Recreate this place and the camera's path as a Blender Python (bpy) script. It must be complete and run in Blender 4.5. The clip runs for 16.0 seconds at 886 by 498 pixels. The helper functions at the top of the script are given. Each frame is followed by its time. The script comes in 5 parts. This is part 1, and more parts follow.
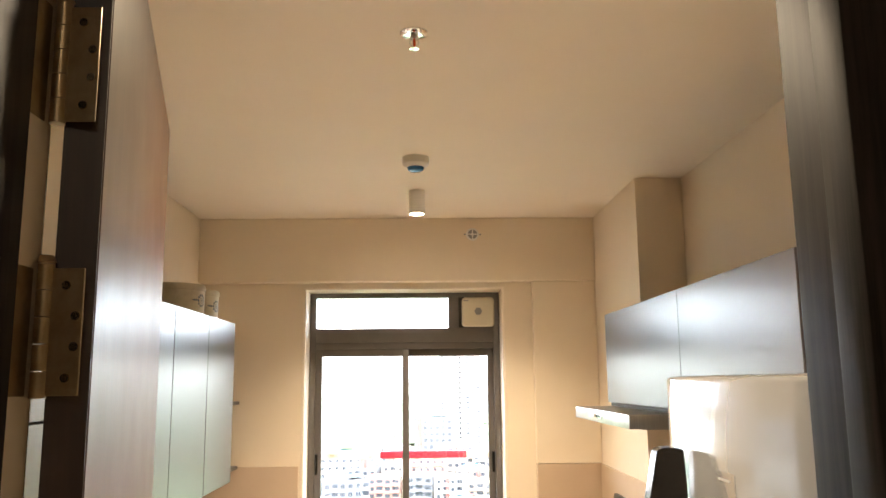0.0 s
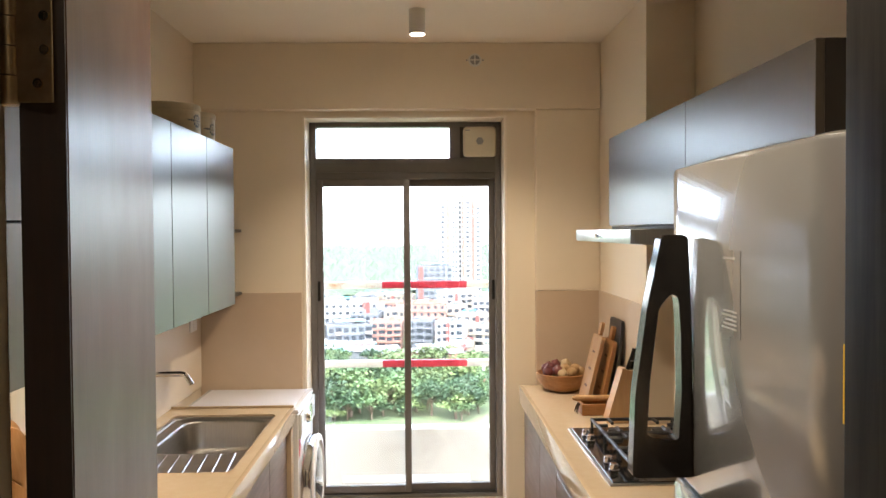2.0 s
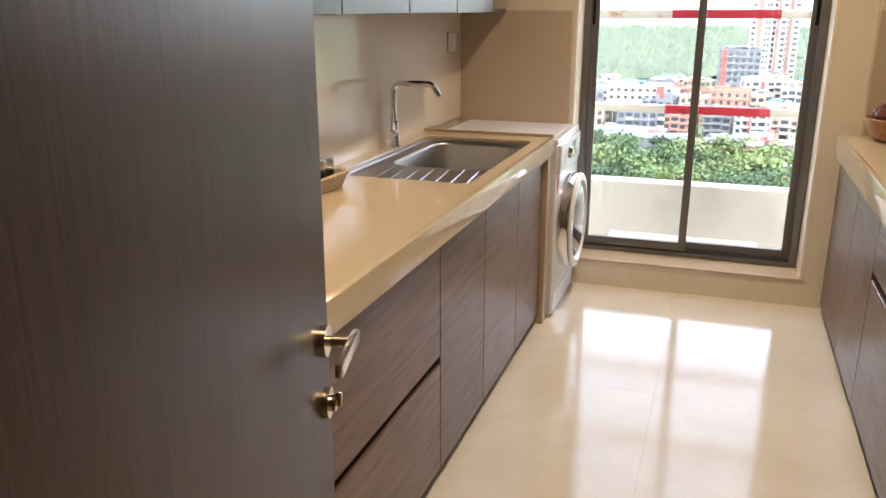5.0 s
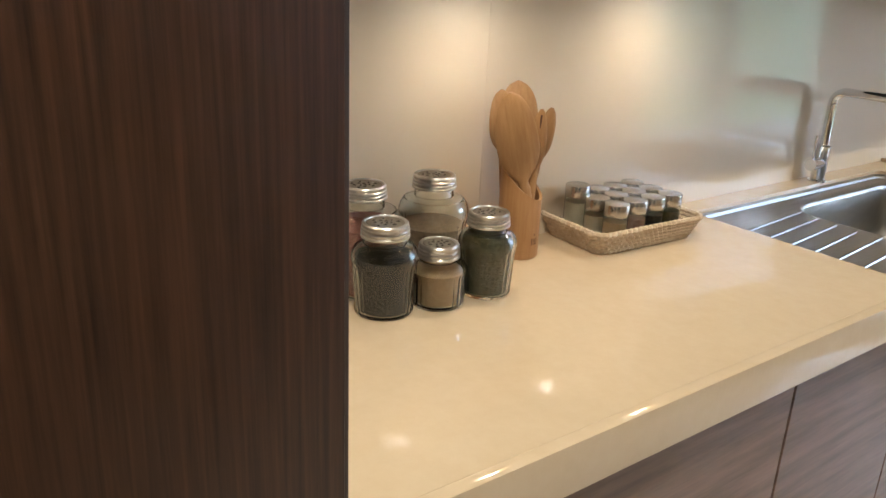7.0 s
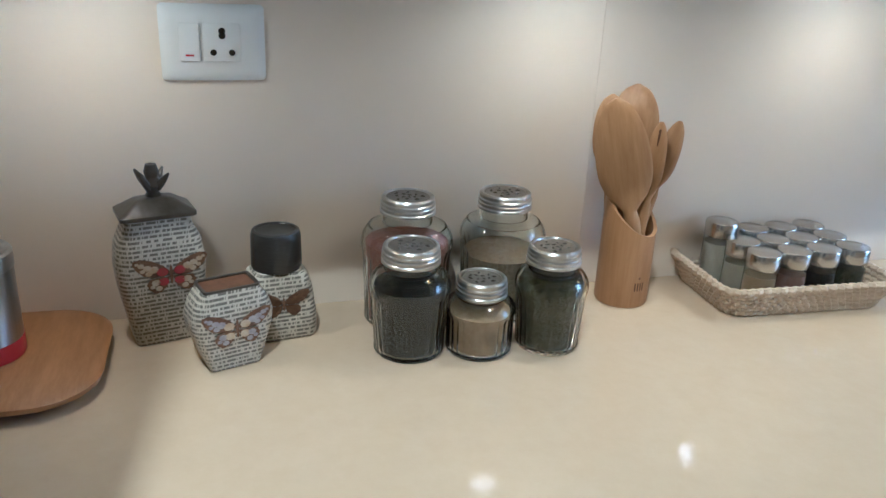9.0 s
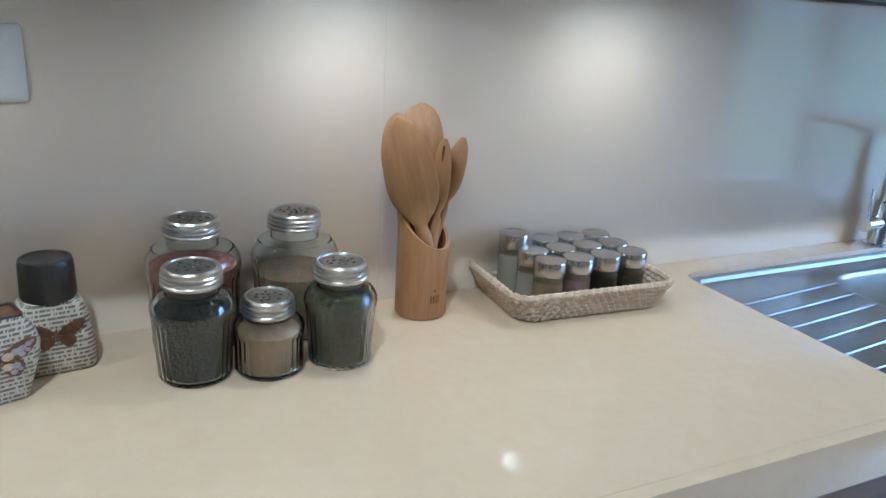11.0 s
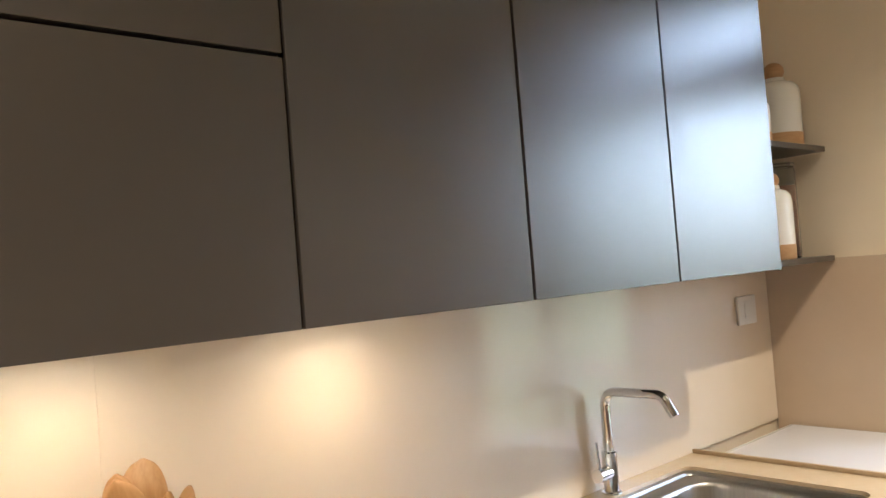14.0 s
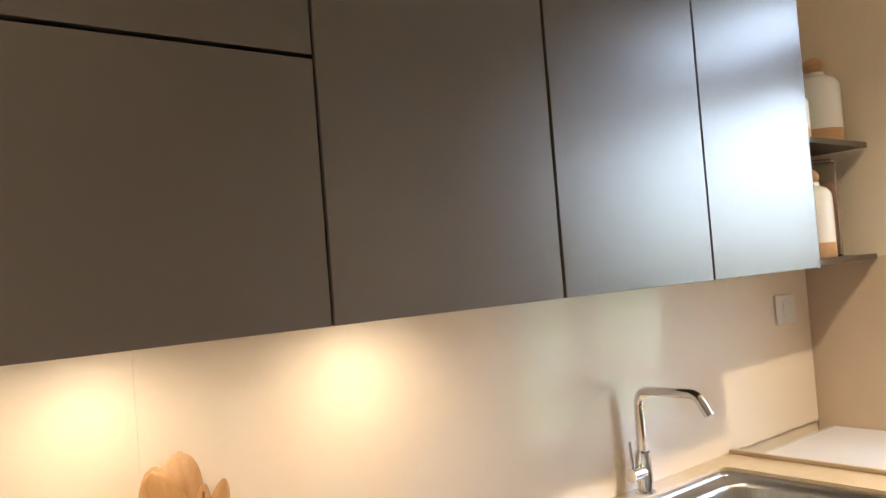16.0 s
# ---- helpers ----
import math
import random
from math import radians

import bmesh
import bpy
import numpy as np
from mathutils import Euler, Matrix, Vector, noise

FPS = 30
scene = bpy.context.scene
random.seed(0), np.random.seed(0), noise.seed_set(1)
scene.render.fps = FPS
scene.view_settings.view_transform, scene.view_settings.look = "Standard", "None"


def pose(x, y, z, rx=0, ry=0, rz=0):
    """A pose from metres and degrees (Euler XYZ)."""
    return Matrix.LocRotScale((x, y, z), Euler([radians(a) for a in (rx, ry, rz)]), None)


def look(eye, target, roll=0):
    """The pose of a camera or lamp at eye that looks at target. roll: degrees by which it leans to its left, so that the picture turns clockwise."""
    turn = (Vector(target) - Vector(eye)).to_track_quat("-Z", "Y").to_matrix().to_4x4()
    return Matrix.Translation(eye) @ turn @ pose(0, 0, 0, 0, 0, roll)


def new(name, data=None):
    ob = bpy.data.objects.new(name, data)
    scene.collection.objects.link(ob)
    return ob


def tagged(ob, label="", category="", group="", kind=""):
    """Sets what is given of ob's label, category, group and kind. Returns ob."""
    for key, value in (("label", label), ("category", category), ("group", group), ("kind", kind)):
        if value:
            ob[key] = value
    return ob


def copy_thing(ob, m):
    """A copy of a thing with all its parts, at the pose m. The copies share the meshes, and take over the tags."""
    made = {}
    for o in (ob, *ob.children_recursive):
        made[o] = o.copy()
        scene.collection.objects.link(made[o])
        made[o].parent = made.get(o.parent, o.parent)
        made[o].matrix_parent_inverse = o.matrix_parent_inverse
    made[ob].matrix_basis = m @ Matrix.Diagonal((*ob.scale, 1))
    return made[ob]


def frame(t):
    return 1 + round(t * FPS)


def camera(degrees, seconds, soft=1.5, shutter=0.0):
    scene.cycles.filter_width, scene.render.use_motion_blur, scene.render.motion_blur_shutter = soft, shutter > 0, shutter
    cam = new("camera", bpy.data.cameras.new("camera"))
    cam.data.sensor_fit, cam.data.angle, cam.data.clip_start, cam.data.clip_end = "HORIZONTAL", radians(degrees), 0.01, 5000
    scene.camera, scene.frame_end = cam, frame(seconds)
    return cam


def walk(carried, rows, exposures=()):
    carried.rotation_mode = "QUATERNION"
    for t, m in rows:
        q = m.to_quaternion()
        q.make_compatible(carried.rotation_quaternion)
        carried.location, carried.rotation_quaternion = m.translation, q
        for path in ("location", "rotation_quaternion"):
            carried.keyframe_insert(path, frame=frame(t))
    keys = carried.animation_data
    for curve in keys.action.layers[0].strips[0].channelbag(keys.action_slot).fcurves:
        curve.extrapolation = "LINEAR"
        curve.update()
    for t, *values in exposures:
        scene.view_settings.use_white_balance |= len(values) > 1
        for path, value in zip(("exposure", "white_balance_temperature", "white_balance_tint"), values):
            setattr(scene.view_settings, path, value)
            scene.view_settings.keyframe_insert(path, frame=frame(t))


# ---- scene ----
PATH = [
    (0, (1.302, -0.097, 1.905), (1.359, 1.875, 2.233), -0.6),
    (0.5, (1.313, -0.08, 1.877), (1.366, 1.907, 2.102), -0.5),
    (1, (1.31, -0.064, 1.855), (1.361, 1.93, 2.004), -0.5),
    (1.5, (1.304, -0.057, 1.822), (1.357, 1.942, 1.878), -0.5),
    (2, (1.3, -0.037, 1.786), (1.353, 1.962, 1.739), -0.4),
    (2.5, (1.298, -0.005, 1.743), (1.343, 1.99, 1.608), -0.3),
    (3, (1.294, 0.052, 1.694), (1.349, 2.039, 1.472), -0.1),
    (3.5, (1.263, 0.102, 1.644), (1.329, 2.078, 1.337), -0.1),
    (4, (1.244, 0.174, 1.57), (1.238, 2.13, 1.148), 0.1),
    (4.5, (1.304, 0.33, 1.479), (1.055, 2.238, 0.935), 0.7),
    (5, (1.34, 0.49, 1.435), (0.711, 2.298, 0.856), -0.0),
    (5.2, (1.321, 0.566, 1.408), (0.579, 2.332, 0.834), -0.6),
    (7.5, (1.188, 1.48, 1.44), (-0.425, 2.432, 0.730), 3.1),
    (8, (1.15, 1.595, 1.428), (-0.588, 2.277, 0.701), 2.6),
    (8.2, (1.14, 1.635, 1.431), (-0.645, 2.160, 0.691), 2.4),
    (10.5, (1.183, 1.81, 1.396), (-0.6, 2.478, 0.779), 3.2),
    (11, (1.203, 1.836, 1.409), (-0.49, 2.696, 0.776), 3.4),
    (11.5, (1.223, 1.851, 1.434), (-0.38, 2.872, 0.808), 3.5),
    (12, (1.24, 1.869, 1.436), (-0.254, 3.073, 0.873), 2.7),
    (12.5, (1.262, 1.891, 1.437), (-0.108, 3.25, 0.911), 2.1),
    (13, (1.281, 1.901, 1.442), (-0.035, 3.321, 0.941), 1.5),
    (13.5, (1.301, 1.897, 1.459), (-0.088, 3.301, 1.144), -0.7),
    (14, (1.325, 1.892, 1.49), (-0.156, 3.235, 1.543), -4.5),
    (14.5, (1.347, 1.884, 1.513), (-0.154, 3.156, 1.87), -7.2),
    (15, (1.358, 1.879, 1.514), (-0.153, 3.102, 1.986), -7.7),
    (15.5, (1.354, 1.883, 1.504), (-0.179, 3.117, 1.86), -6.5),
    (16, (1.342, 1.897, 1.487), (-0.202, 3.167, 1.545), -4.5),
]
EXPOSURES = [(0.0, 5.1, 6500, 10), (1.0, 4.7, 6300, 9), (2.0, 4.4, 6100, 9), (3.0, 4.1, 6000, 9), (5.0, 4.0, 6250, 9), (7.5, 4.4, 4950, 0),
             (8.2, 4.35, 4450, -2), (10.5, 4.2, 4000, -2), (11.0, 4.2, 4000, -2), (12.5, 4.25, 4750, 3), (13.5, 4.4, 5200, 4), (14.5, 5.2, 6500, 8), (15.2, 5.7, 7400, 10), (16.0, 5.0, 6100, 7)]
cam = camera(58.4, 16.0)
walk(cam, [(t, look(eye, target, roll)) for t, eye, target, roll in PATH], EXPOSURES)

# ---- world and lights ----
sky_world = bpy.data.worlds.new("sky")
sky_world.use_nodes = True
scene.world = sky_world
_nt = sky_world.node_tree
_sky = _nt.nodes.new("ShaderNodeTexSky")
_sky.sky_type = "NISHITA"
_sky.sun_disc = False
_sky.sun_elevation = radians(58)
_sky.sun_rotation = radians(150)
_sky.dust_density = 1.5
_sky.air_density = 0.8
_soft = _nt.nodes.new("ShaderNodeHueSaturation")
_soft.inputs["Saturation"].default_value = 0.45
_nt.links.new(_sky.outputs[0], _soft.inputs["Color"])
_nt.links.new(_soft.outputs[0], _nt.nodes["Background"].inputs[0])
_nt.nodes["Background"].inputs[1].default_value = 0.15
sun_data = bpy.data.lights.new("sun", "SUN")
sun_data.energy, sun_data.angle, sun_data.color = 0.5, radians(10), (1, 0.95, 0.87)
sun_ob = new("sun", sun_data)
sun_ob.matrix_world = look((0, 0, 60), (10, 30, 0))


def spot(name, x, y, z, watts, degrees, colour, radius=0.02, target=None):
    d = bpy.data.lights.new(name, "SPOT")
    d.energy, d.spot_size, d.spot_blend, d.color, d.shadow_soft_size = watts, radians(degrees), 0.9, colour, radius
    ob = new(name, d)
    ob.matrix_world = look((x, y, z), target or (x, y + 0.001, z - 1))
    return ob


WARM = (1.0, 0.5, 0.13)
spot("downlight_lamp", 1.285, 3.86, 2.738, 7.5, 122, (1.0, 0.79, 0.54), 0.036)
# next two lamps are out of view, added to brighten room and hall
spot("downlight_lamp", 1.285, 1.5, 2.738, 8.5, 140, (1.0, 0.79, 0.54), 0.034)
spot("hall_fill_lamp", 1.285, -0.75, 2.738, 0.4, 150, (1.0, 0.85, 0.66), 0.034)
spot("cabinet_lamp", 0.18, 2.24, 1.408, 0.085, 174, WARM, 0.045)
# extra lamp added to lift the dark wall round the socket
spot("cabinet_lamp", 0.18, 1.58, 1.408, 0.085, 174, WARM, 0.045)
spot("cabinet_lamp", 0.18, 2.74, 1.408, 0.085, 174, WARM, 0.045)


# ---- materials ----
def mat(name, base, rough=0.5, metal=0.0, **kw):
    """kw: vary (second colour), scale, stretch (x, y, z), bump, bump_scale, coat, drift (roughness range), piece (object random)"""
    m = bpy.data.materials.new(name)
    m.use_nodes = True
    nt = m.node_tree
    N, L = nt.nodes, nt.links
    b = N["Principled BSDF"]
    b.inputs["Base Color"].default_value = (*base, 1)
    b.inputs["Roughness"].default_value = rough
    b.inputs["Metallic"].default_value = metal
    if "coat" in kw:
        b.inputs["Coat Weight"].default_value = kw["coat"]
        b.inputs["Coat Roughness"].default_value = kw.get("coat_rough", 0.1)
    if "spec" in kw:
        b.inputs["Specular IOR Level"].default_value = kw["spec"]
    tc = N.new("ShaderNodeTexCoord")
    mp = N.new("ShaderNodeMapping")
    mp.inputs["Scale"].default_value = kw.get("stretch", (1, 1, 1))
    L.new(tc.outputs["Object"], mp.inputs["Vector"])
    if "vary" in kw:
        n1 = N.new("ShaderNodeTexNoise")
        n1.inputs["Scale"].default_value = kw.get("scale", 4)
        n1.inputs["Detail"].default_value = 6
        n1.inputs["Roughness"].default_value = 0.65
        L.new(mp.outputs[0], n1.inputs["Vector"])
        ramp = N.new("ShaderNodeValToRGB")
        lo, hi = kw.get("band", (0.35, 0.68))
        ramp.color_ramp.elements[0].position, ramp.color_ramp.elements[1].position = lo, hi
        ramp.color_ramp.elements[0].color, ramp.color_ramp.elements[1].color = (*base, 1), (*kw["vary"], 1)
        L.new(n1.outputs["Fac"], ramp.inputs["Fac"])
        L.new(ramp.outputs[0], b.inputs["Base Color"])
        if kw.get("piece"):
            info = N.new("ShaderNodeObjectInfo")
            hsv = N.new("ShaderNodeHueSaturation")
            rng = N.new("ShaderNodeMapRange")
            rng.inputs["To Min"].default_value, rng.inputs["To Max"].default_value = 1 - kw["piece"], 1 + kw["piece"]
            L.new(info.outputs["Random"], rng.inputs["Value"])
            L.new(rng.outputs[0], hsv.inputs["Value"])
            L.new(ramp.outputs[0], hsv.inputs["Color"])
            L.new(hsv.outputs[0], b.inputs["Base Color"])
    # roughness drift: smears and dust at hand size
    n2 = N.new("ShaderNodeTexNoise")
    n2.inputs["Scale"].default_value = kw.get("smear", 6)
    n2.inputs["Detail"].default_value = 3
    L.new(tc.outputs["Object"], n2.inputs["Vector"])
    r2 = N.new("ShaderNodeMapRange")
    lo, hi = kw.get("drift", (0.85, 1.2))
    r2.inputs["To Min"].default_value, r2.inputs["To Max"].default_value = rough * lo, min(1, rough * hi)
    L.new(n2.outputs["Fac"], r2.inputs["Value"])
    L.new(r2.outputs[0], b.inputs["Roughness"])
    if "bump" in kw:
        n3 = N.new("ShaderNodeTexNoise")
        n3.inputs["Scale"].default_value = kw.get("bump_scale", 80)
        n3.inputs["Detail"].default_value = 4
        L.new(mp.outputs[0], n3.inputs["Vector"])
        bp = N.new("ShaderNodeBump")
        bp.inputs["Strength"].default_value = kw["bump"]
        bp.inputs["Distance"].default_value = kw.get("dist", 0.002)
        L.new(n3.outputs["Fac"], bp.inputs["Height"])
        L.new(bp.outputs[0], b.inputs["Normal"])
    return m


def glass(name, colour=(1, 1, 1), rough=0.0, ior=1.45):
    m = bpy.data.materials.new(name)
    m.use_nodes = True
    b = m.node_tree.nodes["Principled BSDF"]
    b.inputs["Base Color"].default_value = (*colour, 1)
    b.inputs["Transmission Weight"].default_value = 1
    b.inputs["Roughness"].default_value = rough
    b.inputs["IOR"].default_value = ior
    return m


def glow(name, colour, strength):
    m = bpy.data.materials.new(name)
    m.use_nodes = True
    b = m.node_tree.nodes["Principled BSDF"]
    b.inputs["Base Color"].default_value = (*colour, 1)
    b.inputs["Emission Color"].default_value = (*colour, 1)
    b.inputs["Emission Strength"].default_value = strength
    return m


def newsprint(name):
    """Cream paper with rows of short dark bars in two columns, aged in patches."""
    m = mat(name, (0.6, 0.56, 0.48), 0.3, vary=(0.44, 0.4, 0.33), scale=9)
    nt = m.node_tree
    N, L = nt.nodes, nt.links
    b = N["Principled BSDF"]
    src = b.inputs["Base Color"].links[0].from_socket
    tc = N.new("ShaderNodeTexCoord")
    sep = N.new("ShaderNodeSeparateXYZ")
    L.new(tc.outputs["Object"], sep.inputs[0])

    def op(kind, a, v):
        n = N.new("ShaderNodeMath")
        n.operation = kind
        L.new(a, n.inputs[0])
        if isinstance(v, float):
            n.inputs[1].default_value = v
        else:
            L.new(v, n.inputs[1])
        return n.outputs[0]
    row = op("MULTIPLY", sep.outputs["Z"], 165.0)
    line = op("LESS_THAN", op("FRACT", row, 0.0), 0.55)
    comb = N.new("ShaderNodeCombineXYZ")
    L.new(op("MULTIPLY", op("ADD", sep.outputs["X"], sep.outputs["Y"]), 330.0), comb.inputs["X"])
    L.new(op("MULTIPLY", op("FLOOR", row, 0.0), 7.3), comb.inputs["Y"])
    nz = N.new("ShaderNodeTexNoise")
    nz.inputs["Scale"].default_value = 1.0
    nz.inputs["Detail"].default_value = 1
    L.new(comb.outputs[0], nz.inputs["Vector"])
    word = op("GREATER_THAN", nz.outputs["Fac"], 0.44)
    ink = op("MULTIPLY", op("MULTIPLY", line, word), 0.8)
    mix = N.new("ShaderNodeMix")
    mix.data_type = "RGBA"
    L.new(ink, mix.inputs["Factor"])
    L.new(src, mix.inputs["A"])
    mix.inputs["B"].default_value = (0.06, 0.055, 0.05, 1)
    L.new(mix.outputs["Result"], b.inputs["Base Color"])
    return m


M_WALL = mat("wall_paint", (0.78, 0.68, 0.54), 0.6, vary=(0.81, 0.715, 0.575), scale=1.5, bump=0.12, bump_scale=220, dist=0.001)
M_CEIL = mat("ceiling_paint", (0.83, 0.74, 0.62), 0.75, vary=(0.86, 0.77, 0.65), scale=1.2, bump=0.1, bump_scale=200, dist=0.001)
M_SPLASH = mat("splash_panel", (0.76, 0.66, 0.53), 0.1, vary=(0.79, 0.69, 0.57), scale=1.0, smear=3)
M_TILE = mat("back_tile", (0.54, 0.42, 0.31), 0.4, vary=(0.58, 0.46, 0.345), scale=2)
M_FLOOR = mat("floor_marble", (0.68, 0.6, 0.49), 0.11, vary=(0.77, 0.7, 0.59), scale=2.2, smear=2.5, bump=0.03, bump_scale=6, dist=0.002)
M_GROUT = mat("grout", (0.55, 0.46, 0.36), 0.6)
M_COUNTER = mat("quartz_top", (0.6, 0.475, 0.325), 0.07, vary=(0.64, 0.52, 0.37), scale=30, band=(0.3, 0.8), smear=4)
M_PANEL = mat("end_panel", (0.42, 0.31, 0.2), 0.4, vary=(0.46, 0.35, 0.23), scale=12)
M_UPPER = mat("taupe_lacquer", (0.052, 0.043, 0.036), 0.3, drift=(0.95, 1.08), vary=(0.057, 0.048, 0.04), scale=2, smear=1.5, bump=0.05, bump_scale=350, dist=0.0006, spec=0.7)
M_CARC = mat("carcass_dark", (0.02, 0.016, 0.013), 0.6)
M_WALNUT_H = mat("walnut_flat", (0.1, 0.058, 0.042), 0.36, vary=(0.2, 0.125, 0.095), scale=3, stretch=(6, 1.1, 14), bump=0.08, bump_scale=12, dist=0.0008, piece=0.12)
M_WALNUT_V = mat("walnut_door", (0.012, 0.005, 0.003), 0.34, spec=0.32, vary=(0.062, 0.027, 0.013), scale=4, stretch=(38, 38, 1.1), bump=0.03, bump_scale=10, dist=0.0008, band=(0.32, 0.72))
M_EDGE = mat("door_edge", (0.022, 0.012, 0.009), 0.4, vary=(0.035, 0.018, 0.012), scale=4, stretch=(20, 20, 1))
M_JAMB = mat("jamb_lacquer", (0.009, 0.007, 0.006), 0.5, spec=0.09, vary=(0.03, 0.023, 0.019), scale=4, stretch=(20, 20, 1))
M_ALU = mat("grey_aluminium", (0.16, 0.15, 0.145), 0.38, 0.5, vary=(0.19, 0.18, 0.17), scale=5, bump=0.04, bump_scale=300)
M_ALU_D = mat("dark_track", (0.05, 0.047, 0.045), 0.5, 0.3)
M_GLASS = glass("window_glass", (0.8, 0.8, 0.81))
M_JARGLASS = glass("jar_glass", (0.93, 0.97, 0.97))
M_STEEL = mat("brushed_steel", (0.38, 0.37, 0.355), 0.33, 1.0, vary=(0.45, 0.44, 0.42), scale=8, stretch=(30, 1, 1), bump=0.05, bump_scale=30, dist=0.0005)
M_CHROME = mat("chrome", (0.72, 0.72, 0.72), 0.07, 1.0)
M_DARKCHROME = mat("dark_chrome", (0.06, 0.055, 0.052), 0.14, 1.0, spec=0.5)
M_NICKEL = mat("satin_nickel", (0.5, 0.41, 0.28), 0.2, 1.0, vary=(0.56, 0.47, 0.33), scale=20)
M_BLADE = mat("handle_nickel", (0.62, 0.58, 0.5), 0.2, 1.0)
M_HINGE = mat("hinge_metal", (0.36, 0.28, 0.17), 0.36, 1.0, vary=(0.5, 0.41, 0.27), scale=25)
M_FRIDGE = mat("fridge_silver", (0.35, 0.365, 0.385), 0.17, 0.5, smear=2, vary=(0.38, 0.395, 0.415), scale=1.5, coat=1.0, coat_rough=0.02)
M_FRIDGE_G = mat("fridge_grey", (0.18, 0.18, 0.18), 0.4)
M_BLACK = mat("black_gloss", (0.012, 0.012, 0.012), 0.1)
M_IRON = mat("cast_iron", (0.025, 0.026, 0.028), 0.45, vary=(0.04, 0.04, 0.042), scale=40, bump=0.2, bump_scale=250)
M_WHITE = mat("white_enamel", (0.74, 0.74, 0.76), 0.2, vary=(0.78, 0.78, 0.8), scale=2)
M_WHITE_TOP = mat("white_top", (0.66, 0.66, 0.72), 0.4, vary=(0.7, 0.7, 0.76), scale=2)
M_PLASTIC = mat("white_plastic", (0.76, 0.75, 0.72), 0.35)
M_IVORY = mat("ivory_plastic", (0.68, 0.62, 0.48), 0.4)
M_GREY = mat("grey_plastic", (0.3, 0.3, 0.3), 0.45)
M_BLUE = mat("blue_lens", (0.03, 0.16, 0.4), 0.2)
M_RED = mat("red_print", (0.45, 0.02, 0.03), 0.4, vary=(0.38, 0.02, 0.03), scale=20)
M_REDPAINT = mat("red_rail_paint", (0.5, 0.02, 0.04), 0.45, vary=(0.42, 0.03, 0.04), scale=12, bump=0.2, bump_scale=60)
M_WHITEPAINT = mat("rusty_white_paint", (0.62, 0.58, 0.5), 0.55, vary=(0.36, 0.17, 0.06), scale=9, band=(0.55, 0.72), bump=0.3, bump_scale=60)
M_YELLOW = mat("yellow_print", (0.75, 0.5, 0.03), 0.5)
M_PARAPET = mat("parapet_paint", (0.58, 0.56, 0.5), 0.8, vary=(0.42, 0.39, 0.33), scale=2.5, band=(0.5, 0.8), bump=0.3, bump_scale=40)
M_BAMBOO = mat("bamboo", (0.35, 0.185, 0.075), 0.45, vary=(0.43, 0.245, 0.11), scale=6, stretch=(18, 18, 1.2), bump=0.06, bump_scale=20)
M_SPOON = mat("spoon_wood", (0.34, 0.19, 0.082), 0.5, vary=(0.45, 0.275, 0.13), scale=5, stretch=(16, 16, 1.5), bump=0.06, bump_scale=20)
M_BLOCK = mat("pale_wood", (0.5, 0.3, 0.14), 0.45, vary=(0.58, 0.37, 0.19), scale=5, stretch=(14, 14, 1.2))
M_BOARD = mat("board_wood", (0.3, 0.14, 0.05), 0.35, vary=(0.42, 0.21, 0.085), scale=4, stretch=(3, 16, 16))
M_DARKWOOD = mat("dark_wood", (0.09, 0.04, 0.02), 0.5, vary=(0.15, 0.07, 0.035), scale=5, stretch=(14, 14, 1.2))
M_CORK = mat("oak_base", (0.45, 0.26, 0.12), 0.55, vary=(0.52, 0.32, 0.16), scale=8, stretch=(4, 4, 14))
M_CERAMIC = mat("white_ceramic", (0.74, 0.73, 0.7), 0.15, vary=(0.77, 0.76, 0.73), scale=3)
M_WICKER = mat("whitewashed_wicker", (0.62, 0.52, 0.4), 0.65, vary=(0.46, 0.36, 0.25), scale=60, bump=0.3, bump_scale=200)
M_LID = mat("tin_lid", (0.4, 0.39, 0.37), 0.3, 1.0, vary=(0.62, 0.61, 0.59), scale=30)
M_LIDDISC = mat("lid_disc", (0.22, 0.205, 0.18), 0.38, 0.9, vary=(0.3, 0.285, 0.26), scale=120)
M_LIDMARK = mat("lid_stamp", (0.07, 0.065, 0.06), 0.5, 0.4)
M_LIDSTEEL = mat("spun_steel", (0.5, 0.485, 0.46), 0.24, 1.0, vary=(0.56, 0.54, 0.51), scale=60)
M_PEWTER = mat("pewter", (0.07, 0.062, 0.055), 0.35, 0.6, vary=(0.12, 0.11, 0.1), scale=25, bump=0.25, bump_scale=60)
M_BLACKLID = mat("black_cap", (0.02, 0.019, 0.018), 0.35, vary=(0.035, 0.033, 0.03), scale=60, stretch=(1, 1, 12), bump=0.2, bump_scale=60)
M_NEWS = newsprint("newsprint_glaze")
M_WING = mat("wing_brown", (0.09, 0.045, 0.03), 0.4, vary=(0.2, 0.11, 0.06), scale=70)
M_WINGRED = mat("wing_red", (0.4, 0.03, 0.05), 0.4, vary=(0.25, 0.05, 0.05), scale=60)
M_WINGBLUE = mat("wing_grey", (0.42, 0.4, 0.42), 0.4, vary=(0.24, 0.22, 0.25), scale=60)
M_WINGTAN = mat("wing_tan", (0.2, 0.11, 0.06), 0.4, vary=(0.1, 0.05, 0.03), scale=60)
M_WINGPALE = mat("wing_pale", (0.55, 0.48, 0.36), 0.4, vary=(0.42, 0.28, 0.15), scale=60)
M_CANISTER = mat("aged_cream_tin", (0.52, 0.46, 0.33), 0.45, vary=(0.3, 0.26, 0.18), scale=7, band=(0.5, 0.8), bump=0.1, bump_scale=50)
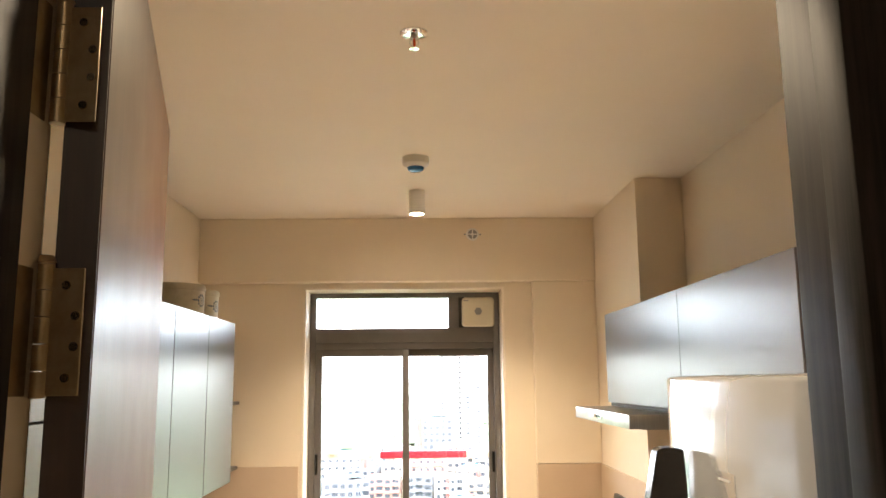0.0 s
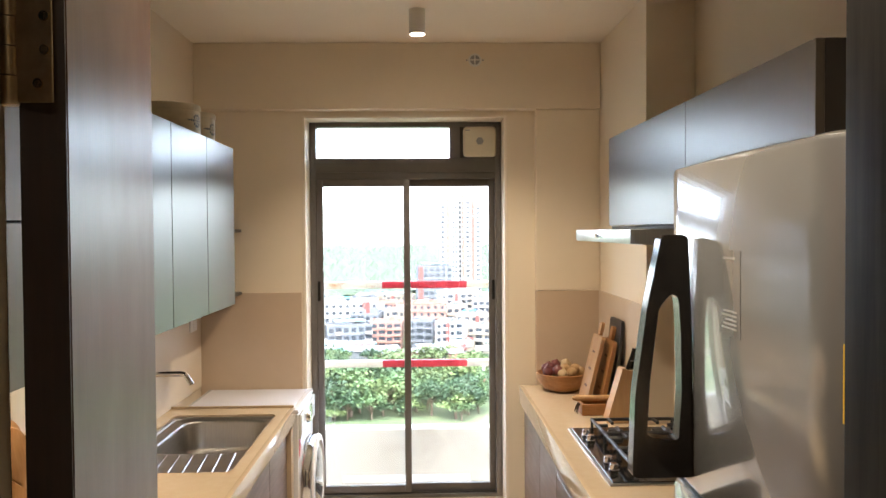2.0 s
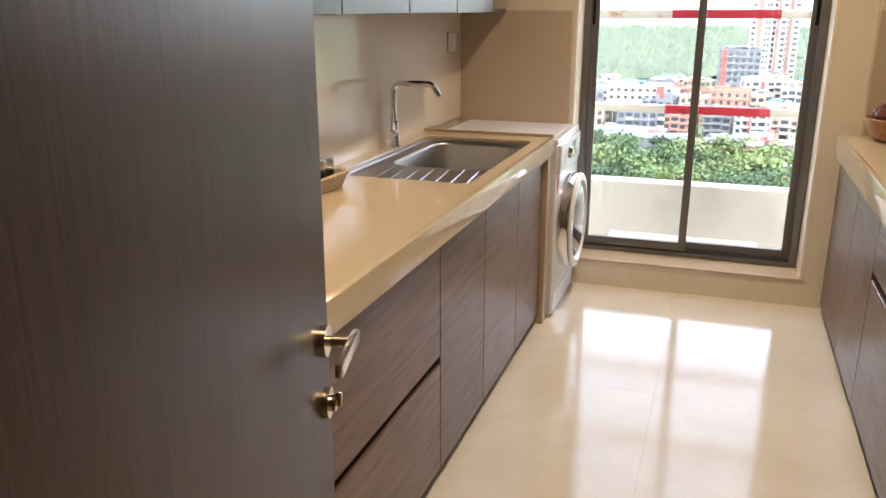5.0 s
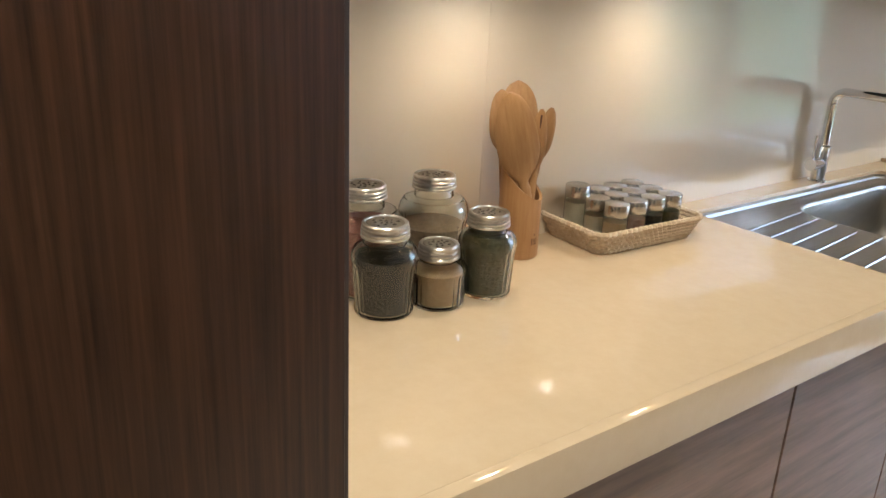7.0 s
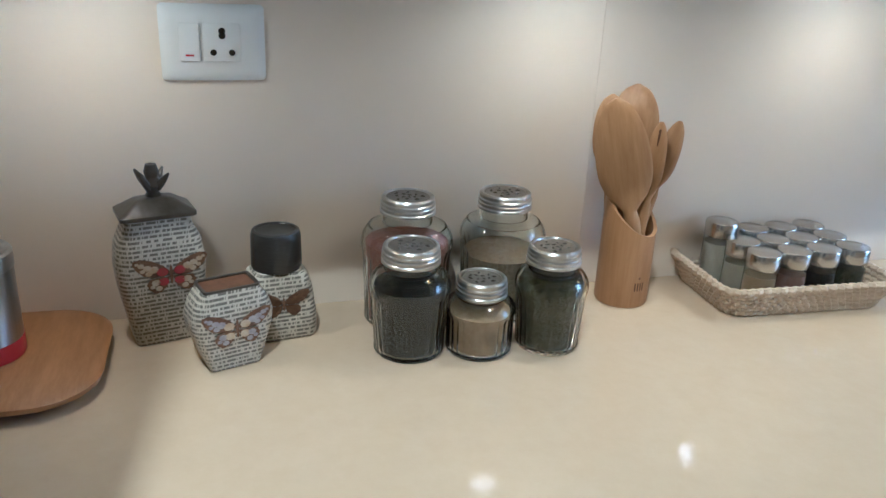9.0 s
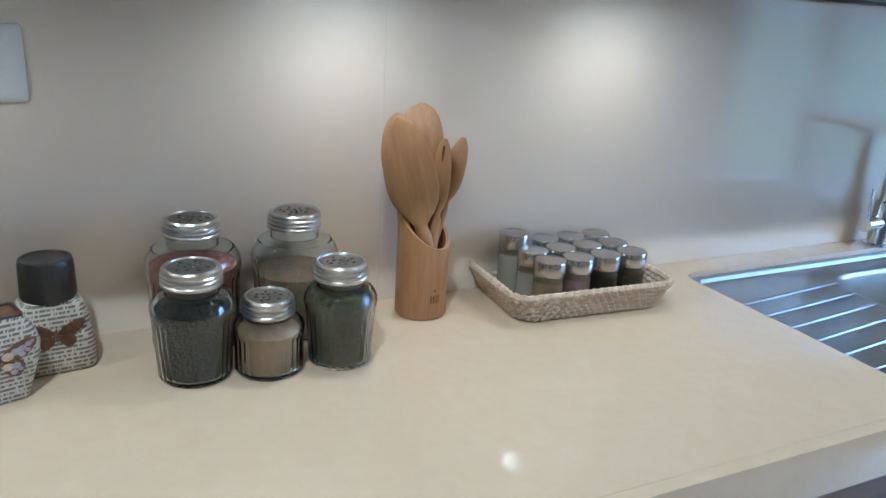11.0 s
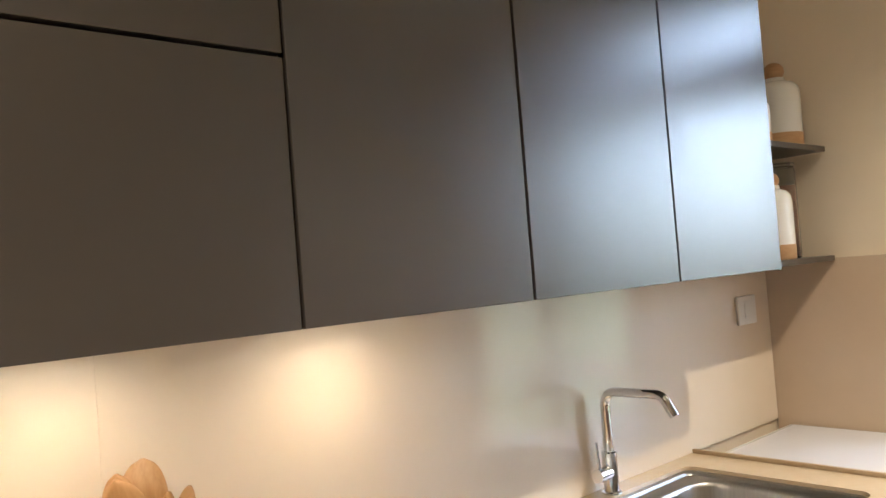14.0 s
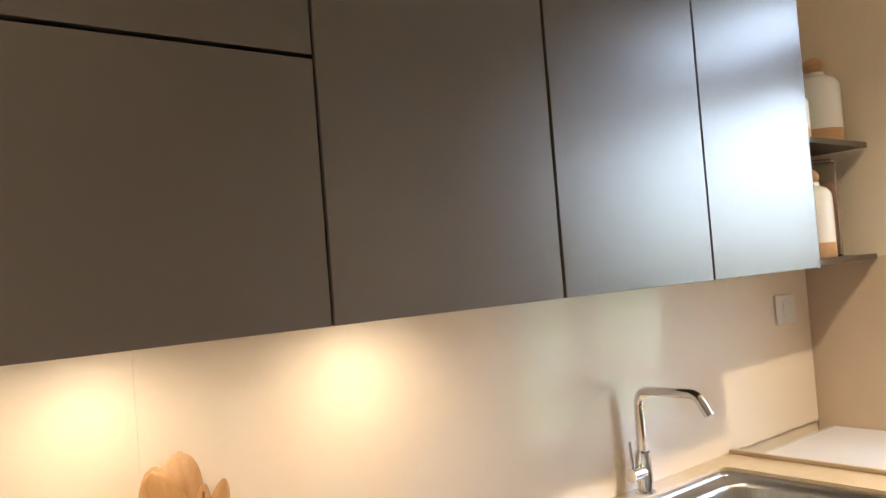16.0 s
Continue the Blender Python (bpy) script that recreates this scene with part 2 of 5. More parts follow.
M_STAMP = mat("blue_grey_stamp", (0.07, 0.09, 0.12), 0.5)
M_REDBEAN = mat("red_lentils", (0.28, 0.09, 0.065), 0.6, vary=(0.42, 0.18, 0.13), scale=160, bump=1, bump_scale=170, dist=0.004)
M_OATS = mat("pale_grain", (0.3, 0.2, 0.12), 0.7, vary=(0.46, 0.34, 0.22), scale=160, bump=1, bump_scale=170, dist=0.004)
M_BLACKSEED = mat("black_seed", (0.003, 0.003, 0.005), 0.6, vary=(0.014, 0.014, 0.018), scale=180, bump=1, bump_scale=190, dist=0.004)
M_TAN = mat("tan_powder", (0.42, 0.27, 0.14), 0.8, vary=(0.5, 0.34, 0.19), scale=120, bump=0.6, bump_scale=170)
M_HERB = mat("dried_herb", (0.025, 0.026, 0.01), 0.8, vary=(0.1, 0.085, 0.035), scale=140, bump=1, bump_scale=150, dist=0.004)
M_PINK = mat("pink_salt", (0.4, 0.2, 0.17), 0.6, vary=(0.55, 0.36, 0.3), scale=70, bump=1, bump_scale=80, dist=0.004)
M_CREAM = mat("cream_powder", (0.55, 0.47, 0.36), 0.7, vary=(0.6, 0.52, 0.41), scale=50)
M_PASTA = mat("brown_pasta", (0.2, 0.07, 0.035), 0.5, vary=(0.34, 0.15, 0.08), scale=40, stretch=(6, 6, 1), bump=0.6, bump_scale=60)
M_ONION = mat("red_onion", (0.1, 0.022, 0.028), 0.35, vary=(0.2, 0.06, 0.055), scale=20, stretch=(5, 5, 1))
M_POTATO = mat("potato_skin", (0.36, 0.22, 0.1), 0.7, vary=(0.45, 0.3, 0.15), scale=30, bump=0.4, bump_scale=60)
M_GARLIC = mat("garlic_skin", (0.5, 0.36, 0.2), 0.6, vary=(0.6, 0.48, 0.32), scale=20, stretch=(6, 6, 1))
M_ROPE = mat("leather_cord", (0.06, 0.035, 0.02), 0.7)
M_SLATE = mat("black_slate", (0.02, 0.02, 0.022), 0.4, vary=(0.035, 0.035, 0.037), scale=15)
M_LAMP = glow("lamp_diffuser", (1.0, 0.82, 0.6), 7.0)
M_CITY = [mat("render_" + n, c, 0.8, vary=tuple(v * 0.86 for v in c), scale=0.15, piece=0.1) for n, c in
          (("white", (0.31, 0.3, 0.28)), ("cream", (0.27, 0.225, 0.17)), ("pink", (0.26, 0.135, 0.1)), ("grey", (0.13, 0.135, 0.14)))]
M_BRICKRED = mat("maroon_band", (0.17, 0.05, 0.04), 0.8, vary=(0.22, 0.075, 0.06), scale=0.3)
M_BROWNSTRIP = mat("brown_strip", (0.17, 0.1, 0.08), 0.8, vary=(0.21, 0.13, 0.1), scale=0.2)
M_DARKWIN = mat("far_window", (0.025, 0.03, 0.036), 0.3)
M_TARP = mat("blue_sheet", (0.02, 0.25, 0.5), 0.6)
M_TEALROOF = mat("teal_roof", (0.15, 0.36, 0.38), 0.6, vary=(0.3, 0.42, 0.42), scale=0.3)
M_GROUND = mat("ground_scrub", (0.06, 0.1, 0.035), 0.95, vary=(0.16, 0.17, 0.09), scale=0.02, band=(0.4, 0.65))
M_LEAF = [mat("leaf_" + n, c, 0.7, vary=tuple(v * 1.7 for v in c), scale=0.5, piece=0.3) for n, c in
          (("deep", (0.02, 0.042, 0.016)), ("mid", (0.036, 0.066, 0.02)), ("lime", (0.06, 0.085, 0.024)))]
M_BARK = mat("bark", (0.1, 0.07, 0.045), 0.9)
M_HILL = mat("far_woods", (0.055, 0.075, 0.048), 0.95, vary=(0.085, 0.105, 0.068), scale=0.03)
# far hills are painted pale grey to carry the haze of distance
M_HAZEHILL = mat("haze_grey_hill", (0.17, 0.175, 0.165), 0.95, vary=(0.13, 0.15, 0.125), scale=0.004)


# ---- mesh helpers ----
def box(bm, lo, hi, bevel=0.0, seg=2):
    g = bmesh.ops.create_cube(bm, size=1)["verts"]
    for v in g:
        v.co = Vector([(a + b) / 2 + c * (b - a) for a, b, c in zip(lo, hi, v.co)])
    if bevel:
        es = list({e for v in g for e in v.link_edges})
        bmesh.ops.bevel(bm, geom=es, offset=bevel, segments=seg, profile=0.6, affect="EDGES")
    return bm


def lathe(bm, prof, n=32, m=None, flute=0, depth=0.0, span=(0, 0)):
    """Turn (radius, height) pairs round z; flute: ribs round the part between the heights in span."""
    m = m or Matrix()
    rings = []
    for r, h in prof:
        ring = []
        for i in range(n):
            a = 2 * math.pi * i / n
            rr = r
            if flute and span[0] <= h <= span[1]:
                rr = r - depth * (0.5 + 0.5 * math.cos(flute * a))
            ring.append(bm.verts.new(m @ Vector((rr * math.cos(a), rr * math.sin(a), h))))
        rings.append(ring)
    for p, q in zip(rings, rings[1:]):
        for i in range(n):
            bm.faces.new((p[i], p[(i + 1) % n], q[(i + 1) % n], q[i]))
    if prof[0][0] > 1e-5:
        bm.faces.new(rings[0][::-1])
    if prof[-1][0] > 1e-5:
        bm.faces.new(rings[-1])
    return bm


def cyl(bm, a, b, r, n=20, r2=None):
    a, b = Vector(a), Vector(b)
    m = Matrix.Translation(a) @ (b - a).to_track_quat("Z", "Y").to_matrix().to_4x4()
    return lathe(bm, [(r, 0), (r if r2 is None else r2, (b - a).length)], n, m)


def tube(bm, pts, r, n=12):
    """A pipe along points; r is one radius or one per point."""
    pts = [Vector(p) for p in pts]
    rs = r if isinstance(r, (list, tuple)) else [r] * len(pts)
    rings, side = [], None
    for i, p in enumerate(pts):
        d = (pts[min(i + 1, len(pts) - 1)] - pts[max(i - 1, 0)]).normalized()
        side = d.orthogonal() if side is None else (side - d * side.dot(d))
        side.normalize()
        up = d.cross(side)
        rings.append([bm.verts.new(p + rs[i] * (math.cos(2 * math.pi * k / n) * side + math.sin(2 * math.pi * k / n) * up)) for k in range(n)])
    for p, q in zip(rings, rings[1:]):
        for k in range(n):
            bm.faces.new((p[k], p[(k + 1) % n], q[(k + 1) % n], q[k]))
    bm.faces.new(rings[0][::-1])
    bm.faces.new(rings[-1])
    return bm


def loft(bm, sections):
    """Skin between equal loops of points, closed at both ends."""
    loops = [[bm.verts.new(p) for p in s] for s in sections]
    n = len(loops[0])
    for p, q in zip(loops, loops[1:]):
        for i in range(n):
            bm.faces.new((p[i], p[(i + 1) % n], q[(i + 1) % n], q[i]))
    bm.faces.new(loops[0][::-1])
    bm.faces.new(loops[-1])
    return bm


def rrect(w, d, r, z, k=5, cx=0.0, cy=0.0):
    out = []
    for sx, sy, a0 in ((1, 1, 0), (-1, 1, 90), (-1, -1, 180), (1, -1, 270)):
        for i in range(k + 1):
            a = radians(a0 + 90 * i / k)
            out.append(Vector((cx + sx * (w / 2 - r) + r * math.cos(a), cy + sy * (d / 2 - r) + r * math.sin(a), z)))
    return out


def ring_plate(bm, outer, inner, depth):
    """A plate with a hole: two equal loops, thickened along depth (a vector)."""
    depth = Vector(depth)
    rows = [[bm.verts.new(p + o) for p in s] for s, o in ((outer, Vector()), (outer, depth), (inner, depth), (inner, Vector()))]
    n = len(outer)
    for j in range(4):
        p, q = rows[j], rows[(j + 1) % 4]
        for i in range(n):
            bm.faces.new((p[i], p[(i + 1) % n], q[(i + 1) % n], q[i]))
    return bm


def mesh_ob(name, bm, material, smooth=35):
    bmesh.ops.recalc_face_normals(bm, faces=bm.faces)
    me = bpy.data.meshes.new(name)
    bm.to_mesh(me)
    bm.free()
    if smooth:
        me.polygons.foreach_set("use_smooth", [True] * len(me.polygons))
        me.set_sharp_from_angle(angle=radians(smooth))
    me.materials.append(material)
    return new(name, me)


def part(name, bm, material, parent, label="", smooth=35):
    ob = mesh_ob(name, bm, material, smooth)
    ob.parent = parent
    if label:
        ob["label"] = label
    return ob


def thing(name, label, category, m=None, group="", kind=""):
    ob = tagged(new(name), label, category, group, kind)
    ob.empty_display_size = 0.05
    if m is not None:
        ob.matrix_basis = m
    return ob


def structure(name, bm, material, label, category="", smooth=0):
    return tagged(mesh_ob(name, bm, material, smooth), label, category or name.split("_")[0], kind="structure")


def B(lo, hi, bevel=0.0, seg=2):
    return box(bmesh.new(), lo, hi, bevel, seg)


def C(a, b, r, n=20, r2=None):
    return cyl(bmesh.new(), a, b, r, n, r2)


# ---- the room ----
H = 2.865
Y1 = 4.62
floor = structure("floor", B((-0.4, -2.2, -0.12), (2.9, 4.95, -0.004)), M_GROUT, "polished cream marble floor with fine joints", "floor")
structure("ceiling", B((-0.4, 0.45, H), (2.9, 4.95, H + 0.12)), M_CEIL, "smooth warm cream painted ceiling", "ceiling")
# hall ceiling is never in view; it shuts the sky out of the hall
structure("ceiling_hall", B((-0.4, -2.2, H), (2.9, 0.446, H + 0.12)), M_CEIL, "plain cream hall ceiling, unseen, added to keep daylight out", "ceiling")
structure("wall_west", B((-0.2, 0.65, 0), (0, 4.95, H)), M_WALL, "cream painted wall behind the sink counter", "wall")
structure("wall_east", B((2.57, 0.65, 0), (2.77, 4.95, H)), M_WALL, "cream painted wall behind the hob counter", "wall")
structure("column", B((2.34, 3.61, 0), (2.567, Y1 - 0.002, H - 0.001)), M_WALL, "boxed cream column beside the balcony door", "column")
bm = bmesh.new()
box(bm, (0, Y1, 0), (0.622, Y1 + 0.28, H))
box(bm, (1.787, Y1, 0), (2.567, Y1 + 0.28, H))
box(bm, (0.622, Y1, 2.445), (1.787, Y1 + 0.28, H))
box(bm, (0.622, Y1, 0), (1.787, Y1 + 0.28, 0.145))
structure("wall_north", bm, M_WALL, "cream wall round the balcony door", "wall")
structure("beam", B((0.002, Y1 - 0.08, 2.485), (2.338, Y1 - 0.001, H - 0.002), 0.004), M_WALL, "shallow cream ceiling beam over the balcony door", "beam")
structure("pilaster", B((1.965, Y1 - 0.06, 1.432), (2.338, Y1 - 0.001, 2.484), 0.004), M_WALL, "shallow cream wall step beside the balcony door", "pilaster")
structure("pilaster_tile", B((1.965, Y1 - 0.063, 0.0), (2.338, Y1 - 0.001, 1.43), 0.003), M_TILE, "beige tiled lower wall step", "tile")
structure("back_splash", B((0.004, Y1 - 0.012, 0.0), (0.595, Y1 - 0.001, 1.43), 0.003), M_TILE, "beige tile panel behind the washing machine", "tile")
structure("right_splash", B((2.557, 1.62, 0.882), (2.569, 3.606, 1.43), 0.002), M_TILE, "beige tile strip behind the hob", "tile")
structure("column_splash", B((2.328, 3.598, 0.882), (2.339, Y1 - 0.066, 1.43), 0.002), M_TILE, "beige tile panel on the column", "tile")
splash = structure("left_splash", B((0.0005, 0.66, 0.882), (0.003, Y1 - 0.013, 1.419)), M_GROUT, "back of the glossy beige splash panels", "splashback")
for y0, y1 in ((0.66, 2.32), (2.32, Y1 - 0.014)):
    part("panel", B((0.001, y0 + 0.0001, 0.8802), (0.009, y1 - 0.0001, 1.4185), 0.0004, 1), M_SPLASH, splash)
bm = bmesh.new()
box(bm, (-0.4, 0.45, 0), (0.945, 0.65, H))
box(bm, (1.72, 0.45, 0), (2.9, 0.65, H))
box(bm, (0.945, 0.45, 2.5), (1.72, 0.65, H))
structure("wall_south", bm, M_WALL, "cream wall with the kitchen doorway", "wall")
# unseen walls added round the hall so that it stays dark
structure("wall_hall_west", B((-0.4, -2.2, 0), (-0.2, 0.446, H)), M_WALL, "plain hall wall, unseen, added to keep daylight out", "wall")
structure("wall_hall_east", B((2.7, -2.2, 0), (2.9, 0.446, H)), M_WALL, "plain hall wall, unseen, added to keep daylight out", "wall")
structure("wall_hall_south", B((-0.2, -2.2, 0), (2.7, -2.0, H)), M_WALL, "plain hall wall, unseen, added to keep daylight out", "wall")

# dark door frame
fr = thing("door_frame", "dark walnut door frame with a rebate", "door frame", kind="structure")
bm = box(bmesh.new(), (0.905, 0.435, 0), (0.944, 0.655, 2.54), 0.003)
box(bm, (0.944, 0.44, 0), (0.958, 0.585, 2.5), 0.002)
part("left_jamb", bm, M_JAMB, fr)
bm = box(bmesh.new(), (1.61, 0.43, 0), (1.719, 0.538, 2.54), 0.004)
box(bm, (1.596, 0.415, 0), (1.719, 0.458, 2.54), 0.003)
part("right_jamb", bm, M_JAMB, fr)
part("head", B((0.958, 0.435, 2.5), (1.597, 0.655, 2.54), 0.003), M_JAMB, fr)

# door leaf, standing open past a right angle
ax = Vector((0.757 - 0.997, 1.584 - 0.653, 0))
wide = ax.length
leaf = thing("door_leaf", "walnut veneer door standing wide open, satin lacquered", "door", pose(0.997, 0.653, 0.008, 0, 0, math.degrees(math.atan2(ax.y, ax.x))))
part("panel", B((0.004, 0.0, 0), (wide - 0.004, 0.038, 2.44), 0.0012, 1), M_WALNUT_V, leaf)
part("edge_strip", B((wide - 0.004, 0.001, 0), (wide, 0.037, 2.44)), M_EDGE, leaf, "dark edge strip")
part("edge_strip", B((0.0, 0.001, 0), (0.004, 0.037, 2.44)), M_EDGE, leaf, "dark edge strip")
for s, yy in ((-1, 0.0), (1, 0.038)):
    o = part("rose", C((wide - 0.05, yy + s * 0.0005, 0.918), (wide - 0.05, yy + s * 0.011, 0.918), 0.026, 32), M_NICKEL, leaf, "round nickel rose")
    bm = C((wide - 0.05, yy + s * 0.011, 0.918), (wide - 0.05, yy + s * 0.055, 0.918), 0.009, 20)
    part("neck", bm, M_NICKEL, o)
    part("lever", B((wide - 0.175, yy + s * 0.055 - 0.006, 0.914), (wide - 0.039, yy + s * 0.055 + 0.006, 0.936), 0.002), M_BLADE, o, "flat brushed lever")
    o = part("lock_rose", C((wide - 0.05, yy + s * 0.0005, 0.808), (wide - 0.05, yy + s * 0.011, 0.808), 0.026, 32), M_NICKEL, leaf)
    bm = C((wide - 0.05, yy + s * 0.011, 0.808), (wide - 0.05, yy + s * 0.02, 0.808), 0.014, 24)
    box(bm, (wide - 0.0535, min(yy + s * 0.02, yy + s * 0.03), 0.803), (wide - 0.0465, max(yy + s * 0.02, yy + s * 0.03), 0.827), 0.001)
    part("thumb_turn", bm, M_NICKEL, o)
for z in (2.15, 1.893, 0.25):
    hg = thing("hinge", "brass-toned steel butt hinge with screws on the door edge", "hinge", pose(0.957, 0.637, z), group="door hinges")
    bm = bmesh.new()
    for k in range(5):
        cyl(bm, (0, 0, k * 0.0245), (0, 0, k * 0.0245 + 0.0235), 0.0075, 16)
    lathe(bm, [(0.0075, 0.1225), (0.009, 0.124), (0.006, 0.13), (0.0, 0.131)], 16)
    part("knuckle", bm, M_HINGE, hg)
    o = part("leaf_plate", B((0.003, -0.0015, 0.002), (0.036, 0.001, 0.118), 0.0006, 1), M_HINGE, hg)
    o2 = part("frame_plate", B((-0.0125, -0.04, 0.002), (-0.0105, -0.002, 0.118), 0.0006, 1), M_HINGE, hg)
    bm = bmesh.new()
    for k, dx in enumerate((0.024, 0.03, 0.03, 0.02)):
        cyl(bm, (dx, -0.0012, 0.018 + k * 0.028), (dx, -0.0028, 0.018 + k * 0.028), 0.0042, 12)
        cyl(bm, (dx, -0.0026, 0.018 + k * 0.028), (dx, -0.003, 0.018 + k * 0.028), 0.0015, 8)
    part("screw", bm, M_NICKEL, o)

# ---- balcony door ----
win = thing("door_1", "grey aluminium sliding balcony door with a fixed light above", "balcony door", kind="structure")
YF = 4.79
bm = bmesh.new()
box(bm, (0.624, YF, 0.147), (0.662, YF + 0.09, 2.443), 0.002)
box(bm, (1.748, YF, 0.147), (1.785, YF + 0.09, 2.443), 0.002)
box(bm, (0.662, YF, 2.415), (1.748, YF + 0.09, 2.443), 0.002)
box(bm, (0.662, YF, 0.147), (1.748, YF + 0.09, 0.168), 0.002)
box(bm, (0.662, YF - 0.006, 2.14), (1.748, YF + 0.09, 2.226), 0.003)
box(bm, (0.662, YF + 0.004, 2.1), (1.748, YF + 0.08, 2.14), 0.002)
box(bm, (1.472, YF, 2.226), (1.535, YF + 0.09, 2.415), 0.002)
part("frame", bm, M_ALU, win)
part("track", B((0.664, YF + 0.02, 0.168), (1.746, YF + 0.075, 0.178), 0.002), M_ALU_D, win)


def sash(x0, x1, y, label):
    bm = bmesh.new()
    s = 0.04
    box(bm, (x0, y, 0.178), (x0 + s, y + 0.028, 2.1), 0.003)
    box(bm, (x1 - s, y, 0.178), (x1, y + 0.028, 2.1), 0.003)
    box(bm, (x0 + s, y + 0.001, 2.055), (x1 - s, y + 0.027, 2.1), 0.002)
    box(bm, (x0 + s, y + 0.001, 0.178), (x1 - s, y + 0.027, 0.222), 0.002)
    o = part("sash", bm, M_ALU, win, label)
    g = part("pane", B((x0 + s - 0.004, y + 0.011, 0.218), (x1 - s + 0.004, y + 0.016, 2.06)), M_GLASS, o, smooth=0)
    g.visible_shadow = False
    return o


sa = sash(0.66, 1.228, YF + 0.012, "sliding glazed sash")
sb = sash(1.188, 1.75, YF + 0.046, "sliding glazed sash")
for o, x in ((sa, 0.672), (sb, 1.738)):
    y = YF + 0.012 if o is sa else YF + 0.046
    bm = box(bmesh.new(), (x - 0.008, y - 0.004, 1.36), (x + 0.008, y + 0.001, 1.48), 0.002)
    part("latch", bm, M_BLACK, o, "small black latch")
g = part("pane", B((0.66, YF + 0.03, 2.224), (1.474, YF + 0.035, 2.418)), M_GLASS, win, "fixed top pane", 0)
g.visible_shadow = False
part("fan_plate", B((1.533, YF + 0.01, 2.224), (1.75, YF + 0.03, 2.417)), M_ALU_D, win)
fan = thing("exhaust_fan", "square ivory plastic exhaust fan cover in the top light", "exhaust fan")
part("cover", loft(bmesh.new(), [[Vector((1.655 + p.x, YF + 0.01 - d, 2.322 + p.y)) for p in rrect(w, w2, 0.025, 0)] for w, w2, d in ((0.2, 0.184, 0), (0.2, 0.184, 0.022), (0.185, 0.17, 0.032))]), M_IVORY, fan)
part("hub", C((1.655, YF - 0.021, 2.325), (1.655, YF - 0.029, 2.325), 0.024, 6), M_GREY, fan, "grey hexagonal hub")
part("badge", B((1.565, YF - 0.0235, 2.388), (1.595, YF - 0.021, 2.394)), M_GREY, fan)
structure("window_sill", B((0.6, Y1 - 0.008, 0.132), (1.81, YF - 0.001, 0.1455), 0.003), M_COUNTER, "pale stone threshold under the balcony door", "sill")
tr = bmesh.new()
box(tr, (0.606, Y1 - 0.005, 0.1458), (0.6215, YF, 2.46), 0.002)
box(tr, (1.7875, Y1 - 0.005, 0.1458), (1.803, YF, 2.46), 0.002)
box(tr, (0.6215, Y1 - 0.005, 2.4455), (1.7875, YF, 2.46), 0.002)
structure("trim", tr, M_CEIL, "cream lining round the balcony door", "trim")

# balcony
structure("balcony", B((-0.6, 4.905, -0.12), (3.2, 5.56, 0.02)), M_PARAPET, "weathered balcony slab", "balcony")
structure("parapet", B((-0.6, 5.42, 0.021), (3.2, 5.56, 0.415), 0.01), M_PARAPET, "low weathered off-white parapet", "parapet")
structure("balcony_kerb", B((0.75, 5.27, 0.021), (1.62, 5.419, 0.1), 0.006), M_PARAPET, "low concrete kerb along the parapet", "kerb")
for x in (-0.55, 3.05):
    structure("balcony_post", B((x, 5.46, 0.416), (x + 0.06, 5.53, 1.6)), M_WHITEPAINT, "white steel rail post", "post")
for z in (1.385, 0.835):
    rl = thing("barrier_rail", "red and rusty white painted steel safety rail on the balcony", "rail", group="balcony safety rails")
    part("white_length", B((-0.5, 5.475, z), (1.02, 5.515, z + 0.048), 0.004), M_WHITEPAINT, rl)
    part("red_length", B((1.02, 5.475, z), (1.61, 5.515, z + 0.048), 0.004), M_REDPAINT, rl)
    part("white_length", B((1.61, 5.475, z), (3.06, 5.515, z + 0.048), 0.004), M_WHITEPAINT, rl)

# ---- sink side ----
XF = 0.64


def front(parent, lo, hi, name="door", material=None, label=""):
    return part(name, B(lo, hi, 0.0015, 1), material or M_WALNUT_H, parent, label)


def base_unit(y0, y1, splits, label, drawers=False, near=1, x0=0.02, xf=0.61, top=0.838):
    """A base cabinet facing +x (near=1) or -x (near=-1): carcass, recessed plinth, fronts."""
    s = near
    u = thing("base_cabinet", label, "cabinet", group="sink side base cabinets" if s > 0 else "hob side base cabinets")
    a, b = sorted((x0, xf - s * 0.022))
    part("body", B((a, y0 + 0.001, 0.07), (b, y1 - 0.001, top)), M_CARC, u)
    a, b = sorted((x0, xf - s * 0.05))
    part("plinth", B((a, y0 + 0.001, 0.0), (b, y1 - 0.001, 0.069)), M_CARC, u, "dark recessed plinth")
    a, b = sorted((xf - s * 0.0215, xf))
    if drawers:
        for z0, z1 in splits:
            front(u, (a, y0 + 0.0035, z0), (b, y1 - 0.0035, z1), "drawer_front")
    else:
        for d0, d1 in splits:
            front(u, (a, d0 + 0.0025, 0.045), (b, d1 - 0.0025, 0.792))
    return u


base_unit(0.68, 1.62, ((0.05, 0.405), (0.433, 0.792)), "walnut drawer unit below the sink counter", True)
base_unit(1.62, 2.565, ((0.05, 0.405), (0.433, 0.792)), "walnut two-drawer unit with a finger groove", True)
base_unit(2.565, 3.51, ((2.565, 3.035), (3.035, 3.51)), "walnut double-door cabinet below the sink", top=0.66)
base_unit(3.51, 3.955, ((3.51, 3.955),), "narrow walnut door cabinet beside the washing machine", top=0.66)
tagged(mesh_ob("end_panel", B((0.012, 3.958, 0), (0.632, 4.03, 0.801), 0.002), M_PANEL), "beige end panel between cabinets and washing machine", "panel")

